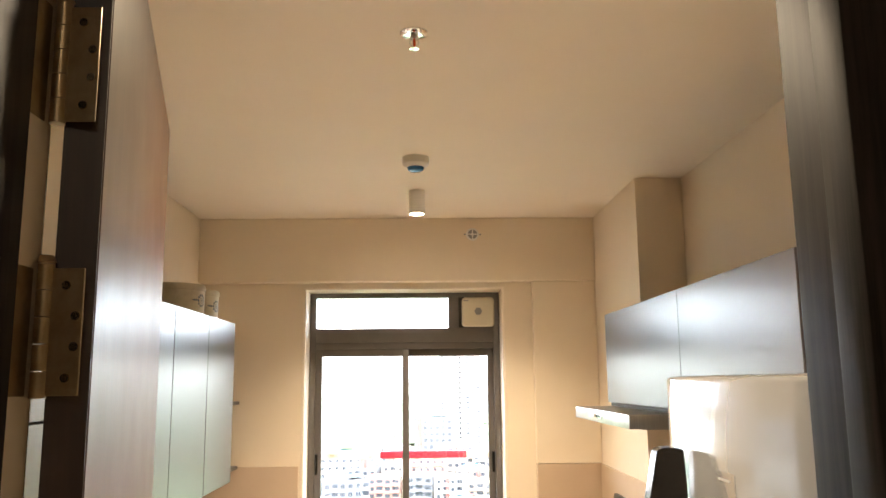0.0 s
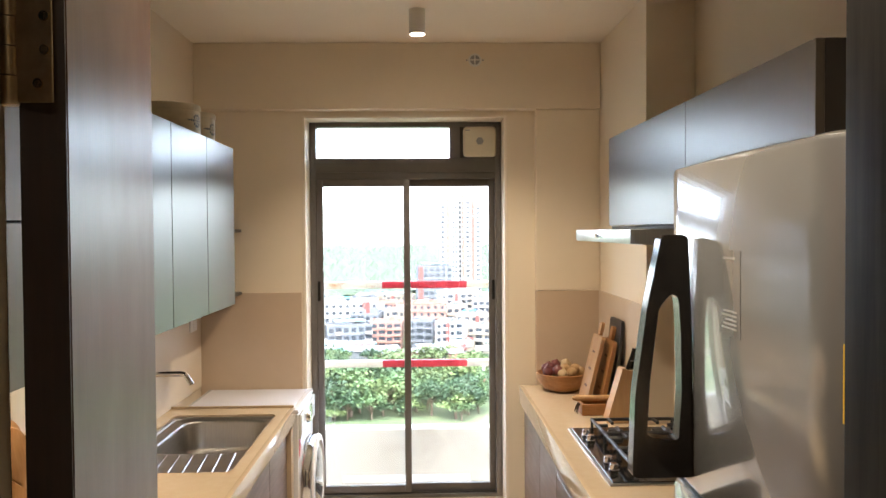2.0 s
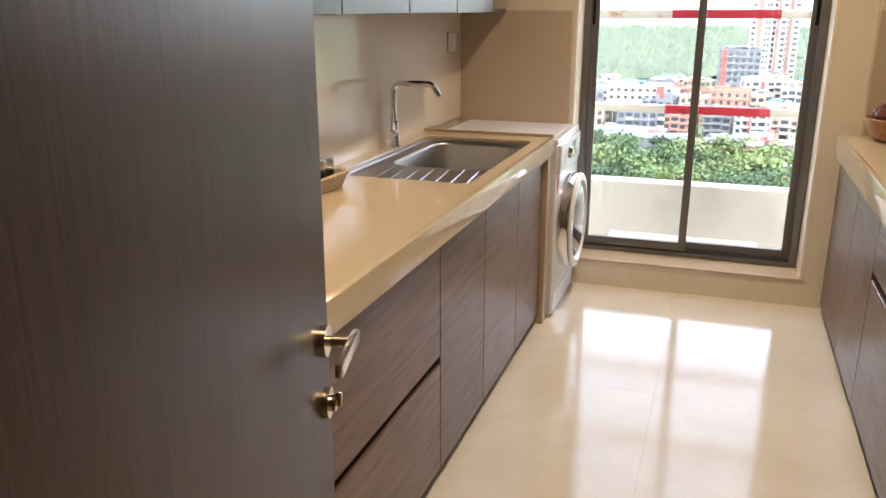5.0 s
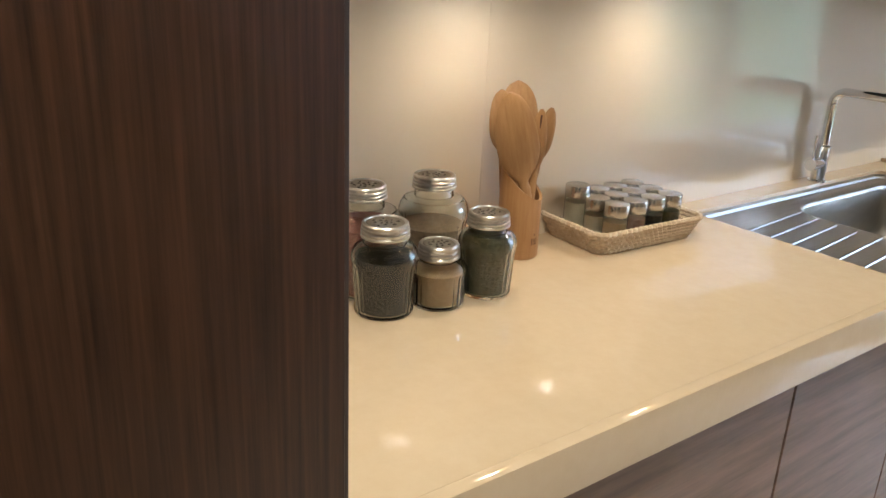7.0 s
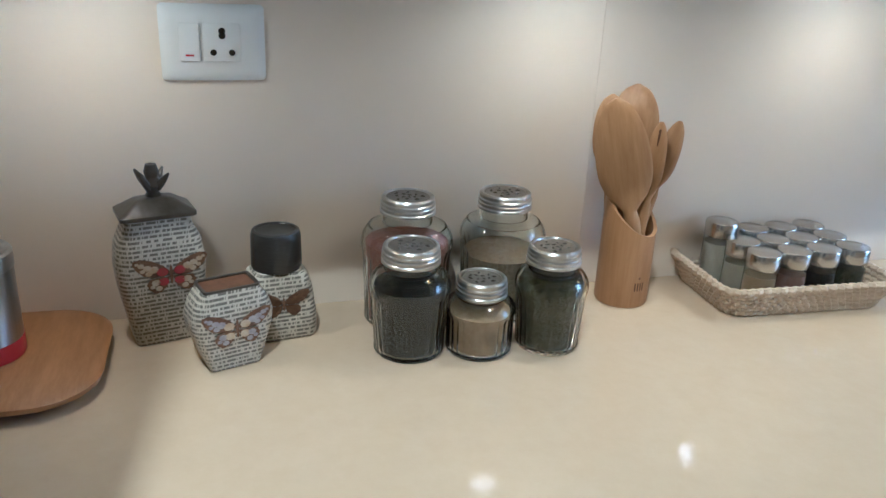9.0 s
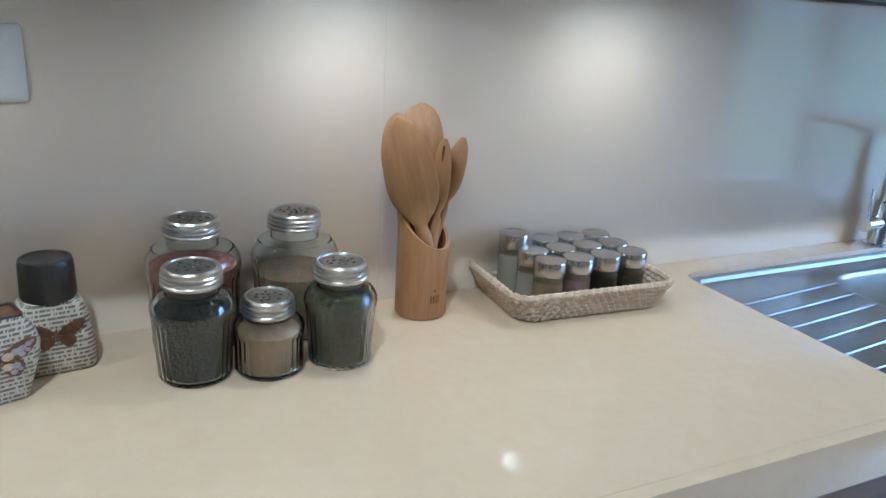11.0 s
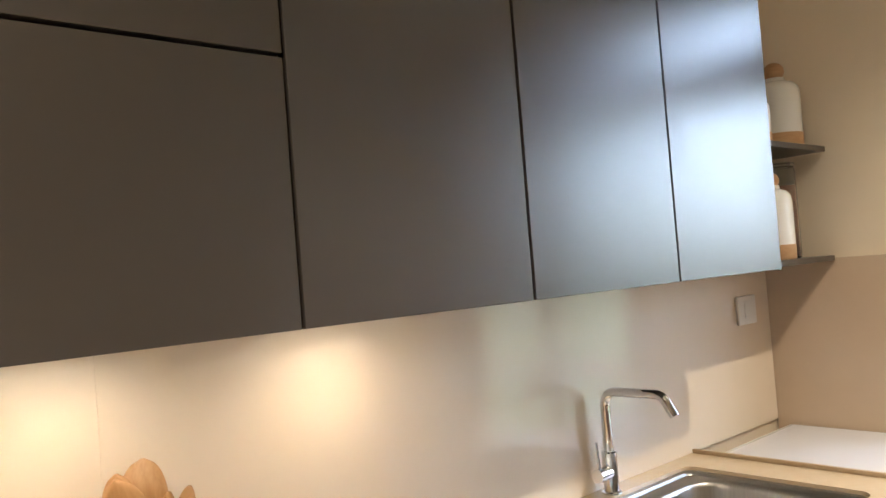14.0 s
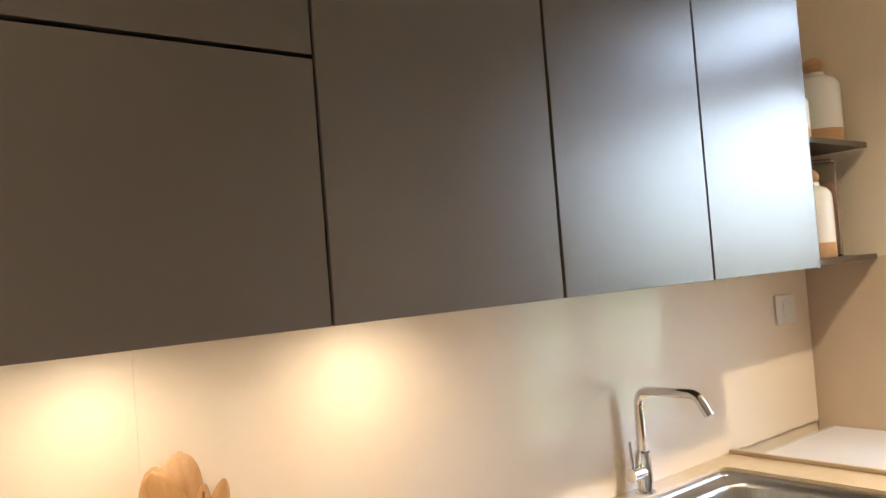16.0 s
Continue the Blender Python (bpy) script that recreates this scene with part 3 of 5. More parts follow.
# worktop with a cut-out for the sink
wt = thing("worktop", "glossy beige quartz worktop with a thick front edge", "worktop")
SX0, SX1, SY0, SY1 = 0.07, 0.572, 2.955, 3.9
bm = bmesh.new()
cx, cy, w, d = (SX0 + SX1) / 2, (SY0 + SY1) / 2, SX1 - SX0, SY1 - SY0
hole = rrect(w, d, 0.035, 0.84, 6, cx, cy)
out = []
for p in hole:
    q = p - Vector((cx, cy, 0.84))
    k = min((w / 2 + 0.045) / max(abs(q.x), 1e-6), (d / 2 + 0.045) / max(abs(q.y), 1e-6))
    out.append(Vector((cx, cy, 0.84)) + Vector((q.x * k, q.y * k, 0)))
ring_plate(bm, out, hole, (0, 0, 0.04))
part("sink_surround", bm, M_COUNTER, wt, smooth=0)
xa, xb, ya, yb = cx - w / 2 - 0.045, cx + w / 2 + 0.045, cy - d / 2 - 0.045, cy + d / 2 + 0.045
for lo, hi in (((0.004, 0.66, 0.84), (XF - 0.02, ya, 0.88)), ((0.004, yb, 0.84), (XF - 0.02, 4.036, 0.88)),
               ((0.004, ya, 0.84), (xa, yb, 0.88)), ((xb, ya, 0.84), (XF - 0.02, yb, 0.88))):
    part("slab", B(lo, hi), M_COUNTER, wt, smooth=0)
part("front_edge", B((XF - 0.02, 0.66, 0.803), (XF + 0.0015, 4.037, 0.8805), 0.002), M_COUNTER, wt)
part("end_lip", B((0.012, 4.03, 0.8805), (XF - 0.004, 4.042, 0.893), 0.003), M_PANEL, wt, "thin raised beige end lip")

sk = thing("sink", "brushed steel inset sink with a ribbed drainer", "sink")
bm = bmesh.new()
z0 = 0.866
bc = (0.345, 3.57)
rim_o = rrect(w - 0.002, d - 0.002, 0.034, z0 + 0.004, 6, cx, cy)
rim_i = rrect(w - 0.03, d - 0.03, 0.028, z0 + 0.003, 6, cx, cy)
deck = rrect(w - 0.04, d - 0.04, 0.024, z0 - 0.004, 6, cx, cy)
bowl = [rrect(bw_, bd_, br_, z0 - dz_, 6, *bc) for bw_, bd_, br_, dz_ in
        ((0.422, 0.592, 0.095, 0.005), (0.414, 0.584, 0.092, 0.008), (0.407, 0.577, 0.09, 0.018), (0.39, 0.556, 0.085, 0.13), (0.372, 0.536, 0.08, 0.162), (0.33, 0.49, 0.07, 0.176))]
loops = [[bm.verts.new(p) for p in q] for q in [rim_o, rim_i, deck] + bowl]
for p, q in zip(loops, loops[1:]):
    for i in range(len(p)):
        bm.faces.new((p[i], p[(i + 1) % len(p)], q[(i + 1) % len(p)], q[i]))
bm.faces.new(loops[-1])
part("basin", bm, M_STEEL, sk, smooth=50)
for k in range(7):
    x = 0.175 + k * 0.056
    ye = 3.262 + 0.014 * abs(k - 3) - 0.012
    bm = bmesh.new()
    loft(bm, [[Vector((x + a * g + 0.03 * (1 - u), 2.985 + (ye - 2.985) * u, z0 - 0.0045 + b * g)) for a, b in ((-0.0055, 0), (-0.003, 0.0026), (0.003, 0.0026), (0.0055, 0))]
              for u, g in ((0.0, 0.4), (0.06, 1.0), (0.92, 1.0), (1.0, 0.3))])
    part("drainer_rib", bm, M_STEEL, sk)
part("drain", lathe(bmesh.new(), [(0.0, z0 - 0.172), (0.03, z0 - 0.172), (0.042, z0 - 0.1745), (0.042, z0 - 0.1765)], 28, pose(*bc, 0)), M_CHROME, sk)

tap = thing("tap", "chrome single-lever sink tap with a squared swan neck", "tap", pose(0.05, 3.572, 0.88, 0, 0, 2))
bm = lathe(bmesh.new(), [(0.026, 0), (0.026, 0.004), (0.02, 0.006), (0.02, 0.105), (0.0165, 0.108)], 28)
part("body", bm, M_CHROME, tap)
pts = [(0, 0, 0.106), (0, 0, 0.2), (0, 0, 0.225)]
for a in range(0, 91, 15):
    pts.append((0.035 - 0.035 * math.cos(radians(a)), 0, 0.228 + 0.035 * math.sin(radians(a))))
pts += [(0.15, 0, 0.263)]
for a in range(15, 61, 15):
    pts.append((0.15 + 0.035 * math.sin(radians(a)), 0, 0.263 - 0.035 * (1 - math.cos(radians(a)))))
pts += [(0.2, 0, 0.213)]
part("spout", tube(bmesh.new(), pts, 0.0125, 16), M_CHROME, tap)
o = part("valve", C((0, -0.005, 0.055), (0, -0.058, 0.055), 0.018, 24), M_CHROME, tap)
part("lever", tube(bmesh.new(), [(0.0, -0.045, 0.07), (0.0, -0.05, 0.1), (0.0, -0.052, 0.14)], [0.004, 0.004, 0.0035], 10), M_CHROME, o)

# upper cabinets
UX, UZ0, UZ1 = 0.357, 1.42, 2.205


def upper_unit(y0, y1, fronts, label, group="sink side wall cabinets"):
    u = thing("wall_cabinet", label, "cabinet", group=group)
    part("body", B((0.001, y0 + 0.0005, UZ0 + 0.002), (UX - 0.022, y1 - 0.0005, UZ1)), M_CARC, u)
    for z0, z1 in fronts:
        part("door", B((UX - 0.0215, y0 + 0.003, z0 + 0.002), (UX, y1 - 0.003, z1 - 0.002), 0.0008, 1), M_UPPER, u)
    return u


PAIR = ((UZ0, 1.811), (1.814, UZ1))
upper_unit(0.68, 1.506, PAIR, "taupe lacquered wall cabinet with two lift-up flaps")
upper_unit(1.506, 2.494, PAIR, "wide taupe lacquered wall cabinet with two lift-up flaps")
for y in (2.494, 2.988, 3.482):
    upper_unit(y, y + 0.493, ((UZ0, UZ1),), "taupe lacquered single-door wall cabinet, satin sheen")
tagged(mesh_ob("side_panel", B((0.001, 3.976, UZ0), (UX - 0.003, 3.99, UZ1)), M_UPPER), "taupe end panel of the wall cabinets", "panel")
# the puck at 1.58 is added to go with the extra fill lamp
for y in (1.58, 2.24, 2.74):
    pk = thing("puck_light", "small round under-cabinet spot light, lit, the nearest of three added", "light", group="under-cabinet lights")
    part("ring", lathe(bmesh.new(), [(0.034, UZ0 + 0.0015), (0.034, UZ0 - 0.002), (0.024, UZ0 - 0.0025), (0.024, UZ0 - 0.0005)], 28, pose(0.18, y, 0)), M_CHROME, pk)
    part("lens", C((0.18, y, UZ0 - 0.0006), (0.18, y, UZ0 - 0.0014), 0.0235, 24), M_LAMP, pk, "glowing lens")

for z, lab in ((UZ0, "thin taupe open shelf, lower"), (1.782, "thin taupe open shelf, upper")):
    tagged(mesh_ob("shelf", B((0.002, 3.992, z), (0.25, 4.605, z + 0.018), 0.0015, 1), M_UPPER), lab + ", with storage jars", "shelf", "open shelves")


def bottle(x, y, z, r, h, label, ball=True):
    b = thing("storage_bottle", label, "jar", pose(x, y, z + 0.0005), group="white ceramic shelf jars")
    part("base", lathe(bmesh.new(), [(r * 0.96, 0), (r, 0.004), (r, h * 0.2)], 32), M_CORK, b, "oak base")
    part("body", lathe(bmesh.new(), [(r, h * 0.2), (r, h * 0.78), (r * 0.94, h * 0.86), (r * 0.75, h * 0.92), (r * 0.45, h * 0.95), (r * 0.42, h)], 32), M_CERAMIC, b)
    if ball:
        part("stopper", lathe(bmesh.new(), [(r * 0.38, h)] + [(r * 0.45 * math.cos(radians(a)), h + r * 0.3 + r * 0.42 * math.sin(radians(a))) for a in range(-40, 90, 16)] + [(0, h + r * 0.72)], 24), M_CORK, b, "rounded wooden stopper")


bottle(0.15, 4.495, 1.8, 0.075, 0.235, "tall white ceramic jar with oak base and ball stopper")
bottle(0.2, 4.22, 1.8, 0.05, 0.13, "small white ceramic jar with oak base on the upper shelf", False)
bottle(0.17, 4.36, 1.438, 0.06, 0.235, "white ceramic jar with oak base and stopper on the lower shelf")
pj = thing("pasta_jar", "tall clear glass jar of brown pasta on the lower shelf", "jar", pose(0.13, 4.5, 1.4385))
part("glass", lathe(bmesh.new(), [(0.05, 0), (0.056, 0.004), (0.056, 0.29), (0.05, 0.3), (0.0475, 0.3), (0.0535, 0.289), (0.0535, 0.007), (0, 0.007)], 32), M_JARGLASS, pj)
part("pasta", lathe(bmesh.new(), [(0.0, 0.0075), (0.0525, 0.0075), (0.0525, 0.24), (0, 0.235)], 32), M_PASTA, pj)
part("lid", lathe(bmesh.new(), [(0.054, 0.3005), (0.056, 0.303), (0.056, 0.315), (0.02, 0.318), (0, 0.318)], 32), M_JARGLASS, pj)
gj = thing("glass_jar", "slim clear glass bottle on the lower shelf", "jar", pose(0.215, 4.2, 1.4385))
part("glass", lathe(bmesh.new(), [(0.036, 0), (0.038, 0.004), (0.038, 0.22), (0.02, 0.25), (0.02, 0.275), (0.018, 0.275), (0.018, 0.25), (0.0355, 0.22), (0.0355, 0.007), (0, 0.007)], 28), M_JARGLASS, gj)
part("stopper", C((0, 0, 0.2755), (0, 0, 0.295), 0.021, 20), M_CHROME, gj)

# tins on the wall cabinets
for x, y, r, h in ((0.2, 3.46, 0.133, 0.126), (0.215, 3.78, 0.1, 0.135)):
    cn = thing("canister", "aged cream tin with rosette stamp on the wall cabinets", "tin", pose(x, y, UZ1 + 0.0005), group="tins on the cabinets")
    part("body", lathe(bmesh.new(), [(r * 0.97, 0), (r, 0.01), (r, h - 0.02)], 48), M_CANISTER, cn)
    part("lid", lathe(bmesh.new(), [(r + 0.004, h - 0.02), (r + 0.004, h), (r, h + 0.006), (r * 0.9, h + 0.008), (0, h + 0.01)], 48), M_CANISTER, cn, "cream lid with a worn rim")
    bm = bmesh.new()

    def on_side(ang, z, rad, k, seg=10):
        vs = []
        for i in range(seg):
            a = 2 * math.pi * i / seg
            th = ang + rad * math.cos(a) / (r + 0.001)
            vs.append(bm.verts.new(((r + 0.001) * math.cos(th), (r + 0.001) * math.sin(th), z + rad * math.sin(a))))
        bm.faces.new(vs)
    a0 = radians(-12)
    for i in range(10):
        a = 2 * math.pi * i / 10
        on_side(a0 + 0.024 * math.cos(a) / r, h * 0.48 + 0.024 * math.sin(a), 0.0062, i)
        on_side(a0 + 0.012 * math.cos(a) / r, h * 0.48 + 0.012 * math.sin(a), 0.0028, i, 6)
    on_side(a0, h * 0.48, 0.005, 0)
    for d, rr in ((0.038, 0.006), (0.049, 0.0045), (0.057, 0.003)):
        on_side(a0 - d / r, h * 0.48, rr, 0)
    part("rosette", bm, M_STAMP, cn, "blue-grey rosette stamp")

# washing machine
# opaque dark colour stands in for the unlit drum behind the door glass
M_DOORGLASS = mat("drum_dark_glass", (0.05, 0.052, 0.055), 0.06, coat=1.0)
wm = thing("washing_machine", "white front-loading washing machine at the end of the counter", "washing machine")
WX = 0.655
part("body", B((0.05, 4.052, 0.012), (WX, 4.6, 0.842), 0.012, 3), M_WHITE, wm)
part("top", B((0.052, 4.05, 0.8425), (WX + 0.002, 4.602, 0.866), 0.008, 3), M_WHITE, wm)
part("top_panel", B((0.075, 4.072, 0.8665), (WX - 0.03, 4.58, 0.869), 0.002), M_WHITE_TOP, wm, "pale flat top panel")
o = part("control_panel", B((WX + 0.0005, 4.06, 0.71), (WX + 0.012, 4.59, 0.838), 0.004), M_WHITE, wm)
part("drawer_front", B((WX + 0.0125, 4.07, 0.725), (WX + 0.016, 4.2, 0.83), 0.002), M_WHITE, o)
part("knob", lathe(bmesh.new(), [(0.03, 0), (0.028, 0.012), (0.024, 0.02), (0, 0.021)], 28, pose(WX + 0.0125, 4.28, 0.775, 0, 90, 0)), M_CHROME, o, "round programme knob")
part("display", B((WX + 0.0125, 4.36, 0.745), (WX + 0.014, 4.47, 0.815)), M_BLACK, o, "dark display window")
bm = bmesh.new()
for k in range(5):
    cyl(bm, (WX + 0.0125, 4.49 + 0.018 * k, 0.78), (WX + 0.0145, 4.49 + 0.018 * k, 0.78), 0.006, 12)
part("button", bm, M_GREY, o)
dz, dy, R = 0.43, 4.325, 0.235
mm = pose(WX, dy, dz, 0, 90, 0)
o = part("door_ring", lathe(bmesh.new(), [(R, 0.0005), (R, 0.03), (R - 0.004, 0.05), (R - 0.012, 0.058), (R - 0.03, 0.058), (R - 0.034, 0.05), (R - 0.034, 0.0005)], 64, mm), M_CHROME, wm, "bright inner door ring")
part("white_rim", lathe(bmesh.new(), [(R + 0.001, 0.0585), (R - 0.004, 0.07), (R - 0.034, 0.074), (R - 0.042, 0.0585)], 64, mm), M_WHITE, o, "white outer rim")
part("glass", lathe(bmesh.new(), [(R - 0.035, 0.05), (R - 0.04, 0.06), (R * 0.6, 0.075), (R * 0.3, 0.082), (0, 0.084), ], 48, mm), M_DOORGLASS, o, "domed door glass, the drum's shade put into its colour")
part("sticker", loft(bmesh.new(), [[Vector((WX + d, 4.085 + 0.045 * p.x, 0.66 + p.y)) for p in (Vector((-0.4, 0.045)), Vector((1.0, 0.055)), Vector((0.6, 0)), Vector((0, -0.05)), Vector((-0.4, -0.045)))] for d in (0.0004, 0.0014)]), M_RED, wm, "dark red sticker", 0)
part("kick", B((WX + 0.0005, 4.06, 0.02), (WX + 0.004, 4.59, 0.12), 0.002), M_WHITE, wm)
for x in (0.1, 0.6):
    for y in (4.1, 4.55):
        part("foot", C((x, y, 0), (x, y, 0.013), 0.02, 12), M_BLACK, wm)

# wall plates
sp = thing("switch_plate", "white square switch plate beside the window corner", "switch", pose(0.0095, 4.435, 1.276))
part("plate", B((0, -0.062, -0.048), (0.009, 0.062, 0.048), 0.004, 3), M_PLASTIC, sp)
part("rocker", B((0.0092, -0.022, -0.03), (0.012, 0.022, 0.03), 0.002), M_PLASTIC, sp)
so = thing("socket_plate", "white wall socket with switch and three-pin outlet", "socket", pose(0.0095, 1.744, 1.28))
part("plate", loft(bmesh.new(), [[Vector((x, p.x, p.y)) for p in rrect(w_, h_, 0.006, 0)] for x, w_, h_ in ((0, 0.136, 0.1), (0.004, 0.136, 0.1), (0.009, 0.122, 0.086), (0.0095, 0.1, 0.07))]), M_PLASTIC, so)
o = part("rocker", B((0.0097, -0.043, -0.024), (0.0125, -0.017, 0.026), 0.0015), M_PLASTIC, so)
part("indicator", B((0.0126, -0.036, -0.017), (0.013, -0.025, -0.0145)), M_RED, o, "small red indicator")
bm = B((0.0097, -0.012, -0.024), (0.0108, 0.036, 0.026), 0.0008)
part("outlet", bm, M_PLASTIC, so)
bm = bmesh.new()
for y, z, r in ((0.012, 0.016, 0.0046), (0.012, 0.01, 0.0046), (0.0, -0.012, 0.0042), (0.024, -0.012, 0.0042)):
    cyl(bm, (0.0109, y, z), (0.0112, y, z), r, 14)
part("pin_hole", bm, M_BLACK, so)

# ---- things on the sink counter ----
TZ = 0.8808


def lidded_jar(x, y, r, h, fill, fill_h, label, rot=0.0, taper=0.88):
    j = thing("storage_jar", label, "jar", pose(x, y, TZ, 0, 0, rot), group="ribbed glass storage jars")
    lh = 0.026
    hb = h - lh + 0.006
    rn = min(r * 0.65, 0.0365)
    prof = [(r * taper * 0.94, 0), (r * taper, 0.005), (r * taper, hb * 0.1), (r * 0.96, hb * 0.6), (r * 0.985, hb * 0.66), (r, hb * 0.7), (r, hb * 0.735), (r * 0.975, hb * 0.775), (r * 0.92, hb * 0.82), (r * 0.85, hb * 0.855), (rn, hb * 0.885), (rn, hb)]
    inner = [(a - 0.0028, b) for a, b in prof[::-1]][:-2] + [(r * taper * 0.9, 0.006), (0, 0.006)]
    part("glass", lathe(bmesh.new(), prof + inner, 96, None, 26, 0.0024, (hb * 0.1, hb * 0.63)), M_JARGLASS, j)
    rb = r * taper - 0.0065
    pf = [(0, 0.0065), (rb, 0.0068)]
    k = 8
    for i in range(1, k + 1):
        z = 0.0068 + (fill_h - 0.0068) * i / k
        f = min(1, max(0, (z / hb - 0.1) / 0.6))
        top = 1 if z < hb * 0.78 else 0.88
        pf.append(((r * taper + (r - r * taper) * f) * top - 0.0065, z))
    pf.append((0, fill_h + 0.003))
    part("contents", lathe(bmesh.new(), pf, 40), fill, j)
    rl = rn + 0.003
    zl = h - lh
    band = [(rl - 0.002, zl), (rl + 0.0012, zl + 0.001), (rl + 0.0016, zl + 0.004), (rl - 0.0004, zl + 0.006), (rl + 0.001, zl + 0.008), (rl + 0.001, zl + 0.0105),
            (rl - 0.001, zl + 0.012), (rl + 0.0006, zl + 0.014), (rl + 0.0006, zl + 0.0165), (rl - 0.0012, zl + 0.018), (rl - 0.0006, h - 0.003), (rl - 0.0025, h - 0.0004),
            (rl - 0.0055, h - 0.0002), (rl - 0.0068, h - 0.002), (rl - 0.0072, h - 0.005)]
    lid = part("lid", lathe(bmesh.new(), band, 48), M_LID, j, "tin screw band")
    part("disc", lathe(bmesh.new(), [(rl - 0.0075, h - 0.0055), (rl - 0.0075, h - 0.0022), (rl - 0.0095, h - 0.0016), (rl - 0.012, h - 0.0026), (0, h - 0.0022)], 40), M_LIDDISC, lid, "dull embossed disc")
    bm = bmesh.new()
    for i in range(13):
        a = i * 2.4
        q = min(0.004 + 0.0018 * i, rl - 0.018)
        c = Vector((q * math.cos(a), q * math.sin(a), h - 0.0024))
        e = Vector((math.cos(a * 1.7), math.sin(a * 1.7), 0)) * 0.0034
        tube(bm, [c - e, c, c + e], [0.0007, 0.002, 0.0007], 6)
    part("stamp", bm, M_LIDMARK, lid, "dark leaf pattern")
    return j


lidded_jar(0.178, 1.985, 0.0565, 0.158, M_BLACKSEED, 0.1, "ribbed glass jar of black seeds with a tin lid")
lidded_jar(0.195, 2.083, 0.05, 0.11, M_TAN, 0.06, "short glass jar of tan powder with a tin lid", 20, 0.95)
lidded_jar(0.2, 2.186, 0.0525, 0.152, M_HERB, 0.112, "ribbed glass jar of dried green herbs with a tin lid", 40)
lidded_jar(0.079, 2.003, 0.068, 0.195, M_REDBEAN, 0.125, "large ribbed glass jar of red lentils with a tin lid", 10, 0.92)
lidded_jar(0.079, 2.153, 0.066, 0.195, M_OATS, 0.1, "large ribbed glass jar of pale grain with a tin lid", 30, 0.9)

# newsprint vases
def slab_vase(x, y, rot, label):
    v = thing("vase", label, "vase", pose(x, y, TZ, 0, 0, rot), group="newsprint butterfly vases")
    return v


def butterfly(parent, y, z, s, wing, heart, x0):
    """Dark-edged printed wings with pale cells, tinted next to the body."""
    fore = ((0.0, 0.06), (0.22, 0.3), (0.5, 0.46), (0.8, 0.55), (1.0, 0.52), (1.02, 0.4), (0.92, 0.22), (0.75, 0.05), (0.5, -0.04), (0.2, -0.05))
    hind = ((0.04, -0.06), (0.3, -0.06), (0.58, -0.08), (0.68, -0.24), (0.6, -0.42), (0.46, -0.54), (0.3, -0.5), (0.14, -0.36))
    cells = ((0.46, 0.2, 0.11, wing), (0.63, 0.27, 0.09, wing), (0.79, 0.36, 0.075, wing), (0.6, 0.1, 0.08, wing), (0.76, 0.19, 0.06, wing), (0.9, 0.42, 0.045, wing),
             (0.24, 0.1, 0.13, heart), (0.22, -0.2, 0.12, heart), (0.43, -0.2, 0.1, wing), (0.53, -0.32, 0.06, wing), (0.36, -0.38, 0.08, wing))
    bm = bmesh.new()
    for sg in (-1, 1):
        for shape in (fore, hind):
            vs = [bm.verts.new((x0, y + sg * a * s, z + b * s)) for a, b in shape]
            bm.faces.new(vs if sg > 0 else vs[::-1])
    loft(bm, [[Vector((x0 + dx, y + 0.05 * s * math.cos(k), z + 0.3 * s * math.sin(k))) for k in (0, 0.8, 1.57, 2.36, 3.14, 3.93, 4.71, 5.5)] for dx in (0.0002, 0.0008)])
    o = part("butterfly", bm, M_WING, parent, "printed butterfly", 0)
    for m_ in (wing, heart):
        for sg in (-1, 1):
            for a, b, r, mm_ in cells:
                if mm_ is m_:
                    bm = bmesh.new()
                    bm.faces.new([bm.verts.new((x0 + 0.0006, y + sg * (a + 1.25 * r * math.cos(t)) * s, z + (b + r * math.sin(t)) * s)) for t in [k * 0.7854 for k in range(8)]])
                    part("wing_cell", bm, m_, o, "", 0)


def vase_body(parent, secs):
    bm = loft(bmesh.new(), [rrect(d, w, r, z) for w, d, r, z in secs])
    return part("body", bm, M_NEWS, parent, "newsprint-patterned glazed body")


v = slab_vase(0.07, 1.655, 14, "tall flat newsprint vase with butterfly and pewter lid")
vase_body(v, ((0.082, 0.05, 0.006, 0), (0.086, 0.054, 0.008, 0.004), (0.112, 0.066, 0.016, 0.08), (0.118, 0.068, 0.02, 0.115), (0.112, 0.064, 0.02, 0.145), (0.09, 0.054, 0.012, 0.168), (0.084, 0.052, 0.008, 0.18)))
bm = loft(bmesh.new(), [rrect(d, w, 0.006, z) for w, d, z in ((0.088, 0.056, 0.1805), (0.098, 0.066, 0.183), (0.098, 0.066, 0.188), (0.05, 0.03, 0.204), (0.024, 0.016, 0.207))])
lid = part("lid", bm, M_PEWTER, v, "dark pewter lid")
bm = lathe(bmesh.new(), [(0.011, 0.2072), (0.008, 0.212), (0.013, 0.222), (0.008, 0.232), (0.01, 0.24), (0.007, 0.25), (0, 0.252)], 16)
for a in range(4):
    c, s = math.cos(a * math.pi / 2 + 0.8), math.sin(a * math.pi / 2 + 0.8)
    tube(bm, [(0.008 * c, 0.008 * s, 0.218), (0.017 * c, 0.017 * s, 0.23), (0.026 * c, 0.026 * s, 0.24)], [0.005, 0.005, 0.0015], 8)
part("finial", bm, M_PEWTER, lid, "leafy finial")
butterfly(v, 0.008, 0.105, 0.048, M_WINGPALE, M_WINGRED, 0.0352)
v = slab_vase(0.165, 1.742, 18, "small open flat newsprint vase with a butterfly")
